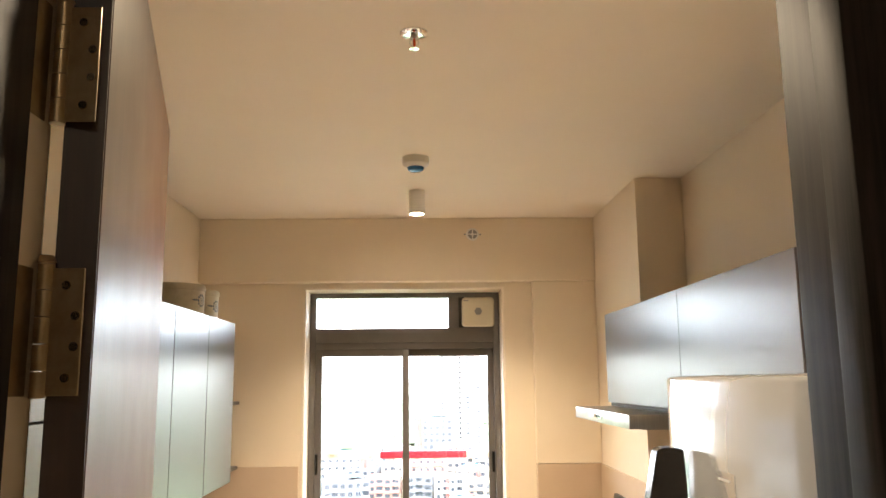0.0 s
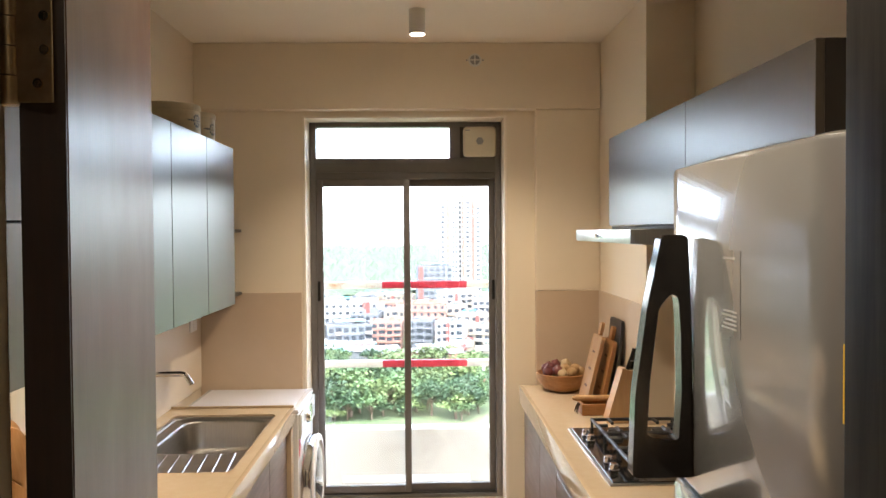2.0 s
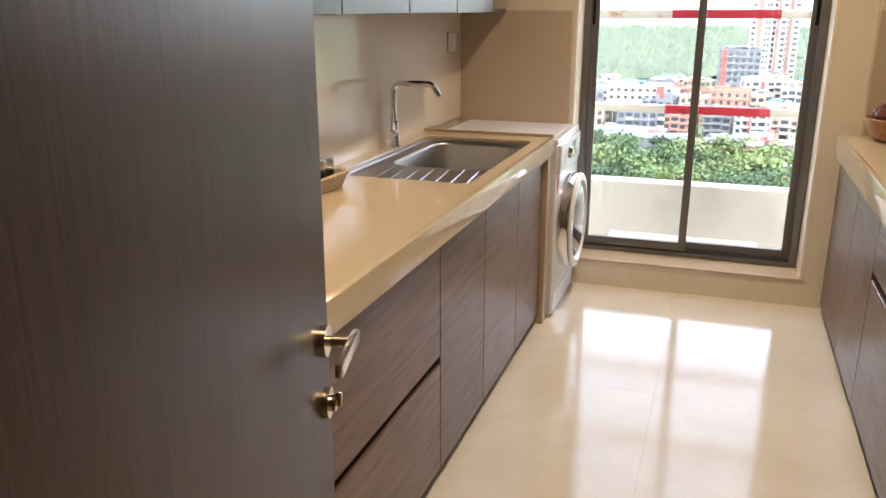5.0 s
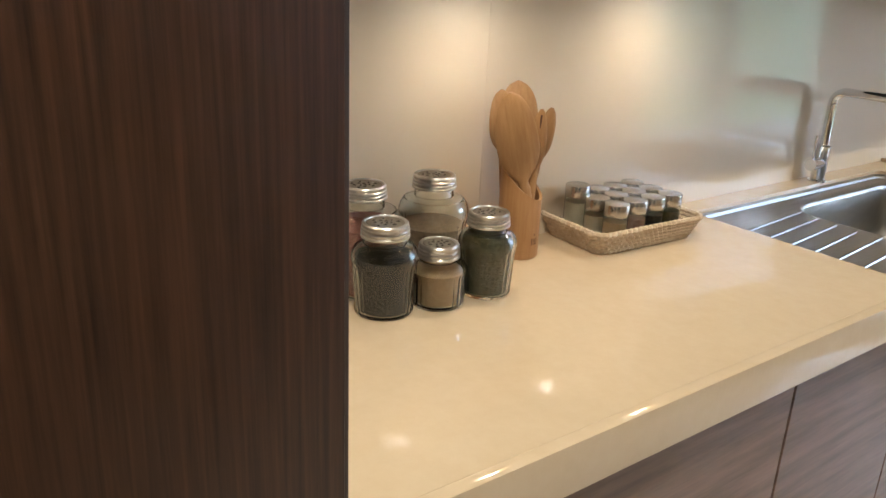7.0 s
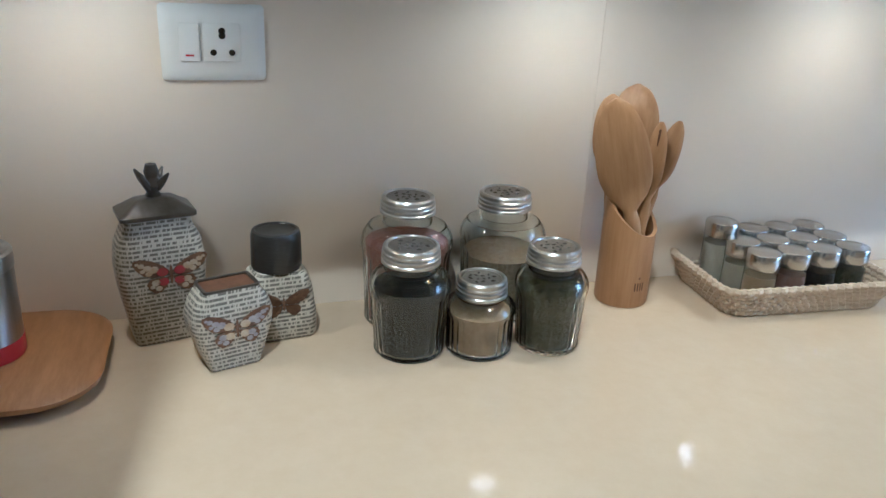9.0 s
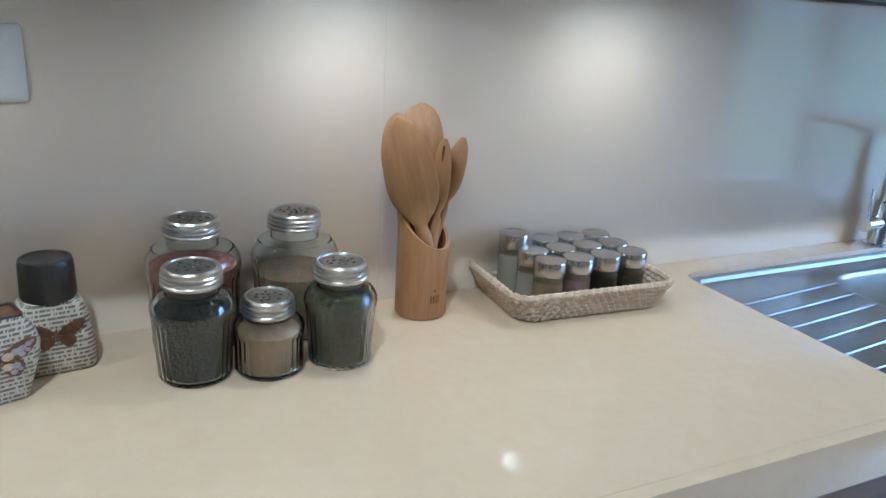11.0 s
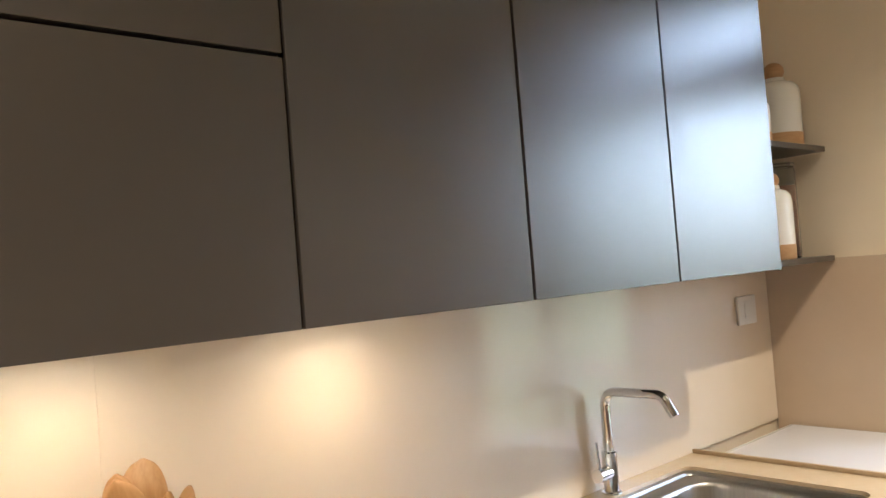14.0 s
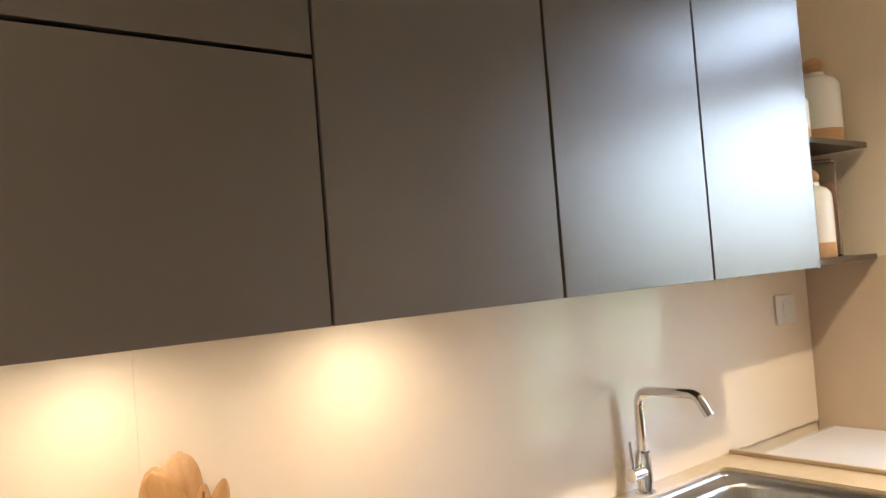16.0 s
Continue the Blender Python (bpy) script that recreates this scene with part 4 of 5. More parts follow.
secs = ((0.066, 0.044, 0.006, 0), (0.07, 0.048, 0.008, 0.004), (0.105, 0.06, 0.016, 0.055), (0.11, 0.062, 0.018, 0.075), (0.098, 0.058, 0.016, 0.095), (0.074, 0.048, 0.008, 0.112))
vase_body(v, secs)
part("rim", ring_plate(bmesh.new(), rrect(0.048, 0.074, 0.006, 0.1122), rrect(0.04, 0.066, 0.004, 0.1122), (0, 0, 0.003)), M_PEWTER, v, "dark rim")
part("mouth", loft(bmesh.new(), [rrect(0.04, 0.066, 0.004, z) for z in (0.1122, 0.1126)]), M_DARKWOOD, v, "brown glazed mouth", 0)
butterfly(v, 0.0, 0.062, 0.045, M_WINGBLUE, M_WINGPALE, 0.0322)
v = slab_vase(0.088, 1.812, 8, "squat newsprint bottle with a butterfly and black cap")
vase_body(v, ((0.092, 0.066, 0.012, 0), (0.1, 0.074, 0.016, 0.006), (0.1, 0.074, 0.018, 0.04), (0.092, 0.068, 0.02, 0.075), (0.08, 0.062, 0.016, 0.094), (0.062, 0.056, 0.016, 0.101)))
part("cap", lathe(bmesh.new(), [(0.034, 0.1015), (0.0355, 0.106), (0.0345, 0.15), (0.0325, 0.156), (0.029, 0.157), (0.027, 0.1545), (0, 0.1545)], 36), M_BLACKLID, v, "black turned cap")
butterfly(v, 0.0, 0.058, 0.036, M_WINGTAN, M_WINGTAN, 0.0382)

# wooden board with a tin, by the door
bd = thing("serving_board", "rounded teak serving board on the counter", "board", pose(0.14, 1.385, TZ))
part("slab", loft(bmesh.new(), [rrect(a, b, 0.08, z, 8) for a, b, z in ((0.22, 0.36, 0), (0.26, 0.4, 0.012), (0.265, 0.405, 0.02), (0.255, 0.395, 0.023))]), M_BOARD, bd)
tn = thing("tin_can", "brushed tin canister with a red band, on the teak board", "tin", pose(0.13, 1.44, TZ + 0.0235))
part("body", lathe(bmesh.new(), [(0.048, 0.024), (0.048, 0.118)], 40), M_STEEL, tn)
part("band", lathe(bmesh.new(), [(0.0475, 0.0), (0.0485, 0.002), (0.0485, 0.0238)], 40), M_RED, tn, "red band")
part("lid", lathe(bmesh.new(), [(0.0495, 0.1182), (0.0495, 0.138), (0.047, 0.141), (0.044, 0.139), (0, 0.1395)], 40), M_LID, tn)

# bamboo holder and spoons
hd = thing("utensil_holder", "bamboo cup with a slanted mouth", "utensil holder", pose(0.078, 2.37, TZ))
bm = bmesh.new()
n = 36
rows = []
for r, z, sl in ((0.041, 0, 0), (0.043, 0.004, 0), (0.043, 0.135, 1), (0.0375, 0.135, 1), (0.0375, 0.01, 0)):
    rows.append([bm.verts.new((r * math.cos(2 * math.pi * i / n), r * math.sin(2 * math.pi * i / n), z + sl * (0.022 - 0.036 * math.cos(2 * math.pi * i / n - 0.5)))) for i in range(n)])
for p, q in zip(rows, rows[1:]):
    for i in range(n):
        bm.faces.new((p[i], p[(i + 1) % n], q[(i + 1) % n], q[i]))
bm.faces.new(rows[0][::-1])
bm.faces.new(rows[-1])
part("cup", bm, M_BAMBOO, hd)
bm = bmesh.new()
for k, (a, z, hh) in enumerate(((-0.05, 0.03, 0.014), (0.06, 0.03, 0.014), (0.17, 0.03, 0.014), (0.28, 0.03, 0.014), (0.1, 0.05, 0.004))):
    vs = [(0.0433 * math.cos(t_), 0.0433 * math.sin(t_), zz) for t_, zz in ((a, z), (a + 0.06, z), (a + 0.06, z + hh), (a, z + hh))]
    bm.faces.new([bm.verts.new(p) for p in vs])
part("burned_mark", bm, M_DARKWOOD, hd, "small burned mark", 0)


def make_spoon(name, base, tip, head_l, head_w, label, handle=0.0075, dish=0.006, yaw=0.0):
    base, tip = Vector(base), Vector(tip)
    d = tip - base
    ln = d.length
    bm = bmesh.new()
    secs = []
    K = 44
    for i in range(K + 1):
        s = ln * i / K
        q = (s - (ln - head_l)) / head_l
        w_, t_, sag = handle * (1 + 0.2 * math.sin(3 * s / ln)), handle * 0.7, 0.0
        if q > 0:
            u = q ** 0.85
            w_ = max(handle * (1 - 2 * q), head_w * max(0.0, 1 - abs(2 * u - 1) ** 2.2) ** (0.5 if u > 0.5 else 1.25))
            w_ = max(w_, 0.003)
            t_ = handle * 0.7 * (1 - 0.6 * q) + 0.001
            sag = dish * math.sin(q * math.pi)
        secs.append([Vector((w_ * math.cos(2 * math.pi * k / 14), t_ * math.sin(2 * math.pi * k / 14) - sag, s)) for k in range(14)])
    loft(bm, secs)
    ob = tagged(mesh_ob(name, bm, M_SPOON, 60), label, "utensil", "wooden cooking spoons")
    zv = d.normalized()
    xv = Vector((math.cos(radians(yaw)), math.sin(radians(yaw)), 0))
    xv = (xv - zv * xv.dot(zv)).normalized()
    yv = zv.cross(xv)
    ob.matrix_basis = Matrix.Translation(base) @ Matrix((xv, yv, zv)).transposed().to_4x4()
    return ob


hz = TZ + 0.012
make_spoon("wooden_spoon", (0.1, 2.394, hz), (0.09, 2.312, hz + 0.322), 0.19, 0.042, "broad wooden spatula standing in the bamboo cup", 0.0115, 0.004, 62)
make_spoon("wooden_spoon", (0.06, 2.355, hz), (0.045, 2.33, hz + 0.32), 0.13, 0.03, "wooden serving spoon behind the spatula", 0.008, 0.01, 66)
make_spoon("wooden_spoon", (0.07, 2.36, hz), (0.042, 2.374, hz + 0.335), 0.125, 0.038, "wooden ladle spoon leaning on the wall", 0.008, 0.016, 62)
fk = make_spoon("wooden_spoon", (0.1, 2.37, hz), (0.098, 2.39, hz + 0.287), 0.13, 0.0165, "slotted wooden fork standing in the cup", 0.0065, 0.003, 55)
part("slot", B((-0.0018, -0.0058, 0.245), (0.0018, 0.0058, 0.277), 0.001, 1), M_DARKWOOD, fk, "dark cut slot")
make_spoon("wooden_spoon", (0.085, 2.355, hz), (0.085, 2.43, hz + 0.285), 0.115, 0.0175, "wooden spoon with a narrow rounded head", 0.007, 0.002, 55)

# wicker tray with spice jars
ty = thing("wicker_tray", "whitewashed woven wicker tray", "tray", pose(0.103, 2.655, TZ, 0, 0, -3))
bm = loft(bmesh.new(), [rrect(a, b, 0.025, z) for a, b, z in ((0.158, 0.27, 0.001), (0.168, 0.28, 0.006))])
part("bottom", bm, M_WICKER, ty)
for k in range(6):
    z, gx, gy = 0.006 + k * 0.0085, 0.17 + 0.006 * k, 0.282 + 0.0075 * k
    path = rrect(gx, gy, 0.03, z, 8)
    bm = bmesh.new()
    N_ = 132
    pts = []
    per = [0.0]
    for i in range(len(path)):
        per.append(per[-1] + (path[(i + 1) % len(path)] - path[i]).length)
    for i in range(N_):
        s = per[-1] * i / N_
        j = max(q for q in range(len(path)) if per[q] <= s)
        f_ = (s - per[j]) / max(1e-9, per[j + 1] - per[j])
        p = path[j].lerp(path[(j + 1) % len(path)], f_)
        nrm = Vector((p.x / gx, p.y / gy, 0)).normalized()
        pts.append(p + nrm * (0.0026 * (1 if (i + k) % 2 else -1)))
    pts.append(pts[0])
    tube(bm, pts, 0.0048 if k < 5 else 0.0062, 6)
    part("woven_strand", bm, M_WICKER, ty)
spice = (M_CREAM, M_TAN, M_PINK, M_BLACKSEED, M_HERB)
k = 0
for i in range(4):
    for j in range(3):
        x, y = 0.048 + j * 0.0545, 2.572 + i * 0.0575
        tall = 0.016 if (i, j) == (0, 0) else 0.0
        if (i, j) == (0, 0):
            x, y = 0.048, 2.565
        s = thing("spice_jar", "small glass spice jar with a chrome lid in the wicker tray", "jar", pose(x, y, TZ + 0.0072), group="spice jars in the tray")
        hb = 0.066 + tall
        part("glass", lathe(bmesh.new(), [(0.0248, 0), (0.0265, 0.003), (0.0265, hb), (0.025, hb), (0.0248, 0.004), (0, 0.004)], 28), M_JARGLASS, s)
        fill = spice[0] if (i, j) == (0, 0) else spice[(1, 2, 3, 4)[i]] if j == 2 else (M_TAN, M_CREAM, M_PASTA)[(i + j) % 3]
        part("contents", lathe(bmesh.new(), [(0, 0.0045), (0.0243, 0.0045), (0.0243, hb - 0.012), (0, hb - 0.01)], 24), fill, s)
        part("lid", lathe(bmesh.new(), [(0.0267, hb + 0.0005), (0.0272, hb + 0.002), (0.0272, hb + 0.0235), (0.0262, hb + 0.0255), (0.025, hb + 0.026), (0, hb + 0.0264)], 28), M_LIDSTEEL, s)

# ---- hob side ----
RX = 1.862
base_unit(1.65, 2.42, ((0.05, 0.535), (0.565, 0.792)), "walnut drawer unit beside the fridge", True, -1, 2.55, 1.89)
base_unit(2.42, 3.445, ((0.05, 0.535), (0.565, 0.703), (0.706, 0.792)), "wide walnut drawer unit below the hob", True, -1, 2.55, 1.89)
base_unit(3.445, 4.552, ((3.445, 3.95), (3.95, 4.552)), "walnut double-door cabinet near the balcony door", False, -1, 2.55, 1.89)
wt2 = thing("worktop", "glossy beige quartz worktop carrying the hob", "worktop")
part("slab", B((RX + 0.018, 1.63, 0.84), (2.338, 4.554, 0.88), 0.001, 1), M_COUNTER, wt2)
part("slab", B((2.338, 1.63, 0.84), (2.556, 3.607, 0.88), 0.001, 1), M_COUNTER, wt2)
part("front_edge", B((RX, 1.63, 0.78), (RX + 0.02, 4.555, 0.8805), 0.002), M_COUNTER, wt2)

hob = thing("gas_hob", "black glass gas hob with steel trim and cast-iron grates", "hob")
part("trim", B((1.955, 2.715, 0.8808), (2.45, 3.515, 0.888), 0.003), M_STEEL, hob, "polished steel edge")
part("glass", B((1.968, 2.73, 0.8882), (2.438, 3.5, 0.892), 0.001, 1), M_BLACK, hob)
for y in (2.86, 2.955, 3.27, 3.36):
    part("knob", lathe(bmesh.new(), [(0.02, 0), (0.02, 0.006), (0.016, 0.008), (0.0155, 0.026), (0.013, 0.028), (0, 0.028)], 24, pose(2.005, y, 0.8922)), M_CHROME, hob, "steel knob")
for x, y, r in ((2.13, 2.9, 0.045), (2.33, 2.9, 0.035), (2.2, 3.12, 0.058), (2.13, 3.35, 0.035), (2.33, 3.35, 0.045)):
    o = part("burner", lathe(bmesh.new(), [(r * 1.3, 0), (r * 1.25, 0.006), (r, 0.008), (r, 0.02), (r * 0.95, 0.022)], 28, pose(x, y, 0.8922)), M_STEEL, hob)
    part("burner_cap", lathe(bmesh.new(), [(r * 0.86, 0.0222), (r * 0.86, 0.028), (r * 0.5, 0.031), (0, 0.032)], 28, pose(x, y, 0.8922)), M_IRON, o)
for y0, y1 in ((2.745, 3.0), (3.005, 3.235), (3.24, 3.49)):
    bm = bmesh.new()
    z = 0.925
    xa_, xb_ = 2.05, 2.425
    box(bm, (xa_, y0, z), (xb_, y0 + 0.014, z + 0.014), 0.003, 1)
    box(bm, (xa_, y1 - 0.014, z), (xb_, y1, z + 0.014), 0.003, 1)
    box(bm, (xa_, y0 + 0.014, z), (xa_ + 0.014, y1 - 0.014, z + 0.014), 0.003, 1)
    box(bm, (xb_ - 0.014, y0 + 0.014, z), (xb_, y1 - 0.014, z + 0.014), 0.003, 1)
    ym = (y0 + y1) / 2
    for x in (2.13, 2.33):
        box(bm, (x - 0.006, y0 + 0.01, z + 0.002), (x + 0.006, ym - 0.035, z + 0.016), 0.002, 1)
        box(bm, (x - 0.006, ym + 0.035, z + 0.002), (x + 0.006, y1 - 0.01, z + 0.016), 0.002, 1)
    box(bm, (xa_ + 0.01, ym - 0.006, z + 0.002), (2.1, ym + 0.006, z + 0.016), 0.002, 1)
    box(bm, (2.36, ym - 0.006, z + 0.002), (xb_ - 0.01, ym + 0.006, z + 0.016), 0.002, 1)
    for x in (xa_ + 0.007, xb_ - 0.007):
        for y in (y0 + 0.007, y1 - 0.007):
            cyl(bm, (x, y, 0.8923), (x, y, z + 0.002), 0.006, 8)
    part("grate", bm, M_IRON, hob, "cast-iron pan support")

# hood and wall cabinets
hood = thing("cooker_hood", "slim stainless cooker hood below the wall cabinet", "cooker hood")
part("visor", B((2.008, 2.64, 1.735), (2.55, 3.587, 1.784), 0.003), M_STEEL, hood)
part("control_strip", B((2.0055, 3.05, 1.75), (2.0082, 3.18, 1.77), 0.001), M_CHROME, hood)
bm = bmesh.new()
for k in range(3):
    cyl(bm, (2.0056, 3.085 + 0.03 * k, 1.76), (2.0035, 3.085 + 0.03 * k, 1.76), 0.006, 12)
part("button", bm, M_BLACK, hood)
for y0, y1 in ((2.67, 3.1), (3.12, 3.56)):
    part("filter", B((2.06, y0, 1.731), (2.5, y1, 1.7348)), M_STEEL, hood, "metal grease filter")
for y0, y1, z0 in ((2.53, 3.586, 1.802), (1.675, 2.53, 1.802)):
    u = thing("wall_cabinet", "taupe lacquered wall cabinet above the hob counter", "cabinet", group="hob side wall cabinets")
    bk = 2.338 if y0 > 2.6 else 2.568
    part("body", B((2.182, y0 + 0.001, z0 + 0.002), (2.568, y1 - 0.001, 2.2)), M_CARC, u)
    part("door", B((2.16, y0 + 0.0015, z0), (2.1815, y1 - 0.0015, 2.2), 0.0012, 1), M_UPPER, u)
part("light_strip", B((2.17, 2.55, 1.7855), (2.5, 3.57, 1.8005)), M_CARC, hood)

# fridge
fg = thing("fridge", "silver two-door fridge with dark chrome loop handles", "fridge")
FX, FY0, FY1 = 1.818, 0.935, 1.61
part("body", B((FX + 0.07, FY0 + 0.004, 0.03), (2.5, FY1 - 0.004, 1.9), 0.01), M_FRIDGE_G, fg)
for x in (1.95, 2.42):
    for y in (FY0 + 0.06, FY1 - 0.06):
        part("foot", C((x, y, 0), (x, y, 0.031), 0.02, 10), M_BLACK, fg)


def fridge_door(z0, z1):
    bm = bmesh.new()
    secs = []
    K = 18
    for i in range(K + 1):
        u = i / K
        y = FY0 + (FY1 - FY0) * u
        e = min(u, 1 - u)
        x = FX - 0.012 * math.sin(math.pi * u) + (0.018 * (1 - min(1, e / 0.04)) ** 2)
        secs.append((x, y))
    loops = []
    for z, dx in ((z0, 0.012), (z0 + 0.004, 0.004), (z0 + 0.012, 0.0), (z1 - 0.012, 0.0), (z1 - 0.004, 0.004), (z1, 0.012)):
        loops.append([Vector((x + dx, y, z)) for x, y in secs] + [Vector((FX + 0.066, FY1, z)), Vector((FX + 0.066, FY0, z))])
    loft(bm, loops)
    return bm


# black strip laid in the door gap to paint its shade
part("gasket", B((FX + 0.014, FY0 + 0.006, 1.2725), (FX + 0.066, FY1 - 0.006, 1.2875)), M_BLACK, fg, "black strip standing for the shade between the doors")
d1 = part("door", fridge_door(1.288, 1.91), M_FRIDGE, fg, "upper silver door")
d2 = part("door", fridge_door(0.05, 1.272), M_FRIDGE, fg, "lower silver door")


def handle(parent, zs, y):
    """A loop grip standing out from the door; zs runs from its wide end to its slim end."""
    za, zb = zs
    def loop(pts):
        out = []
        n = len(pts)
        for i in range(n):
            a, b, c = Vector(pts[i - 1]), Vector(pts[i]), Vector(pts[(i + 1) % n])
            r = 0.02
            p, q = b + (a - b).normalized() * min(r, (a - b).length * 0.45), b + (c - b).normalized() * min(r, (c - b).length * 0.45)
            for k in range(6):
                t = k / 5
                out.append(((1 - t) ** 2 * p + 2 * t * (1 - t) * b + t * t * q))
        return [Vector((v.x, y, za + (zb - za) * v.y)) for v in out]
    o = loop([(FX + 0.004, 0.0), (1.694, 0.0), (1.7, 0.35), (1.722, 0.7), (1.75, 1.0), (1.8, 1.0), (1.806, 0.7), (1.808, 0.35)])
    i = loop([(1.782, 0.15), (1.722, 0.17), (1.728, 0.4), (1.745, 0.7), (1.768, 0.76), (1.782, 0.74), (1.786, 0.6), (1.788, 0.35)])
    bm = ring_plate(bmesh.new(), o, i, (0, 0.036, 0))
    es = [e for e in bm.edges if len(e.link_faces) == 2 and e.calc_face_angle(0) > 1.2]
    bmesh.ops.bevel(bm, geom=es, offset=0.006, segments=2, affect="EDGES")
    return part("handle", bm, M_DARKCHROME, parent, "dark chrome loop handle")


handle(d1, (1.315, 1.775), 1.44)
handle(d2, (1.262, 0.79), 1.44)
part("label", B((FX - 0.0125, 1.21, 1.608), (FX - 0.0115, 1.298, 1.75)), M_FRIDGE, d1, "clear sticker with a grey rim")
for k in range(5):
    part("print_line", B((FX - 0.0132, 1.222, 1.62 + k * 0.007), (FX - 0.0128, 1.285 - 0.008 * (k % 3), 1.623 + k * 0.007)), M_GREY, d1)
part("print_line", B((FX - 0.0132, 1.23, 1.735), (FX - 0.0128, 1.28, 1.739)), M_GREY, d1)
part("badge", B((FX - 0.0125, 1.238, 1.213), (FX - 0.0115, 1.262, 1.237)), M_GREY, d2, "small square badge")
bm = box(bmesh.new(), (FX - 0.0145, 1.14, 0.72), (FX - 0.009, 1.355, 1.066), 0.004)
o = part("dispenser", bm, M_FRIDGE_G, d2, "grey dispenser panel")
part("recess", B((FX - 0.0155, 1.155, 0.74), (FX - 0.0147, 1.34, 0.96)), M_BLACK, o, "dark recess")
part("paddle", B((FX - 0.02, 1.225, 0.88), (FX - 0.0157, 1.27, 0.955), 0.002), M_GREY, o)
part("energy_label", B((FX + 0.008, 0.9352, 1.54), (FX + 0.02, 0.9382, 1.64)), M_YELLOW, d1, "yellow sticker edge")

# fruit bowl
bw = thing("wooden_bowl", "round wooden bowl of onions, potatoes and garlic on the worktop", "bowl", pose(2.085, 4.4, 0.8812))
part("shell", lathe(bmesh.new(), [(0.07, 0), (0.1, 0.01), (0.13, 0.05), (0.142, 0.09), (0.145, 0.098), (0.14, 0.102), (0.135, 0.096), (0.12, 0.05), (0.09, 0.02), (0, 0.016)], 48), M_BOARD, bw)
part("liner", lathe(bmesh.new(), [(0.132, 0.075), (0.06, 0.082), (0, 0.085)], 32), M_POTATO, bw, "lower layer of potatoes")


def veg(name, x, y, z, r, m, label, tip):
    bm = bmesh.new()
    prof = [(0, -r * 0.92)] + [(r * math.cos(radians(a)), r * 0.92 * math.sin(radians(a))) for a in range(-75, 61, 15)]
    prof += [(r * 0.25, r * 1.02), (r * 0.1, r * 1.3), (0, r * 1.35)] if tip else [(r * 0.25, r * 0.92), (0, r * 0.94)]
    lathe(bm, prof, 18)
    o = tagged(mesh_ob(name, bm, m, 60), label, "vegetable", "vegetables in the bowl")
    o.matrix_basis = pose(x, y, z, random.uniform(-30, 30), random.uniform(-30, 30), random.uniform(0, 360))


random.seed(4)
for i in range(16):
    a = i * 2.399
    q = 0.02 + 0.023 * math.sqrt(i)
    x, y = 2.085 + q * math.cos(a), 4.4 + q * math.sin(a)
    z = 0.8812 + 0.152 - q * 0.45
    side = x - 2.085
    if side < -0.025:
        veg("onion", x, y, z + 0.006, 0.031, M_ONION, "small red onion in the wooden bowl", True)
    elif i % 3 == 0:
        veg("garlic", x, y, z + 0.006, 0.028, M_GARLIC, "pale garlic bulb in the wooden bowl", True)
    else:
        veg("potato", x, y, z, 0.032, M_POTATO, "small brown potato in the wooden bowl", False)

# chopping boards leaning on the column
for x, w_, h_, th, lean, m, lab, y in ((2.262, 0.24, 0.44, 0.014, 6, M_SLATE, "black slate board leaning on the column", 4.06),
                                       (2.2, 0.2, 0.34, 0.02, 12, M_BOARD, "dark wooden chopping board leaning on another", 4.05),
                                       (2.135, 0.2, 0.36, 0.02, 14, M_SPOON, "light wooden chopping board with slots, leaning", 4.1)):
    b = thing("chopping_board", lab, "board", pose(x, y, 0.8815, 0, lean, 0), group="leaning boards")
    out = [Vector((0, p.x, p.y + h_ / 2)) for p in rrect(w_, h_, 0.02, 0)]
    if m is M_SLATE:
        loft(bm := bmesh.new(), [out, [p + Vector((th, 0, 0)) for p in out]])
        part("slab", bm, m, b, smooth=0)
    else:
        loft(bm := bmesh.new(), [out, [p + Vector((th, 0, 0)) for p in out]])
        o = part("slab", bm, m, b, smooth=0)
        bm = bmesh.new()
        for k in (0.25, 0.5, 0.75):
            box(bm, (-0.0006, -0.03, h_ * k - 0.006), (-0.0001, 0.03, h_ * k + 0.006))
        part("slot", bm, M_DARKWOOD, o, "dark cut slot")
        part("grip", loft(bmesh.new(), [[p + Vector((dx, 0, 0)) for p in [Vector((0, q.x, q.y + h_ + 0.035)) for q in rrect(0.05, 0.072, 0.02, 0)]] for dx in (0.001, th - 0.001)]), m, o, smooth=0)

kb = thing("knife_block", "slanted pale wooden knife block", "knife block", pose(2.2, 3.66, 0.8815, 0, 0, 0))
secs = []
for z, x0, x1 in ((0.0, -0.045, 0.06), (0.22, 0.03, 0.15)):
    secs.append([Vector((a, b, z + (0.035 if a == x0 and z else 0))) for a, b in ((x0, -0.045), (x1, -0.045), (x1, 0.045), (x0, 0.045))])
part("block", loft(bmesh.new(), secs), M_BLOCK, kb, smooth=0)
for k, (dx, dy) in enumerate(((0.055, -0.025), (0.07, 0.0), (0.085, 0.024), (0.11, 0.0))):
    zz = 0.25 - (dx - 0.03) * 0.3
    dirv = Vector((0.33, 0, 0.94))
    a = Vector((dx, dy, zz))
    bm = bmesh.new()
    tube(bm, [a, a + dirv * 0.03, a + dirv * 0.08, a + dirv * 0.11], [0.009, 0.01, 0.009, 0.011], 10)
    o = part("knife_handle", bm, M_BLACK, kb, "black knife handle")
    part("rivet", C(a + dirv * 0.05 + Vector((0, -0.0096, 0)), a + dirv * 0.05 + Vector((0, -0.0112, 0)), 0.003, 8), M_CHROME, o)

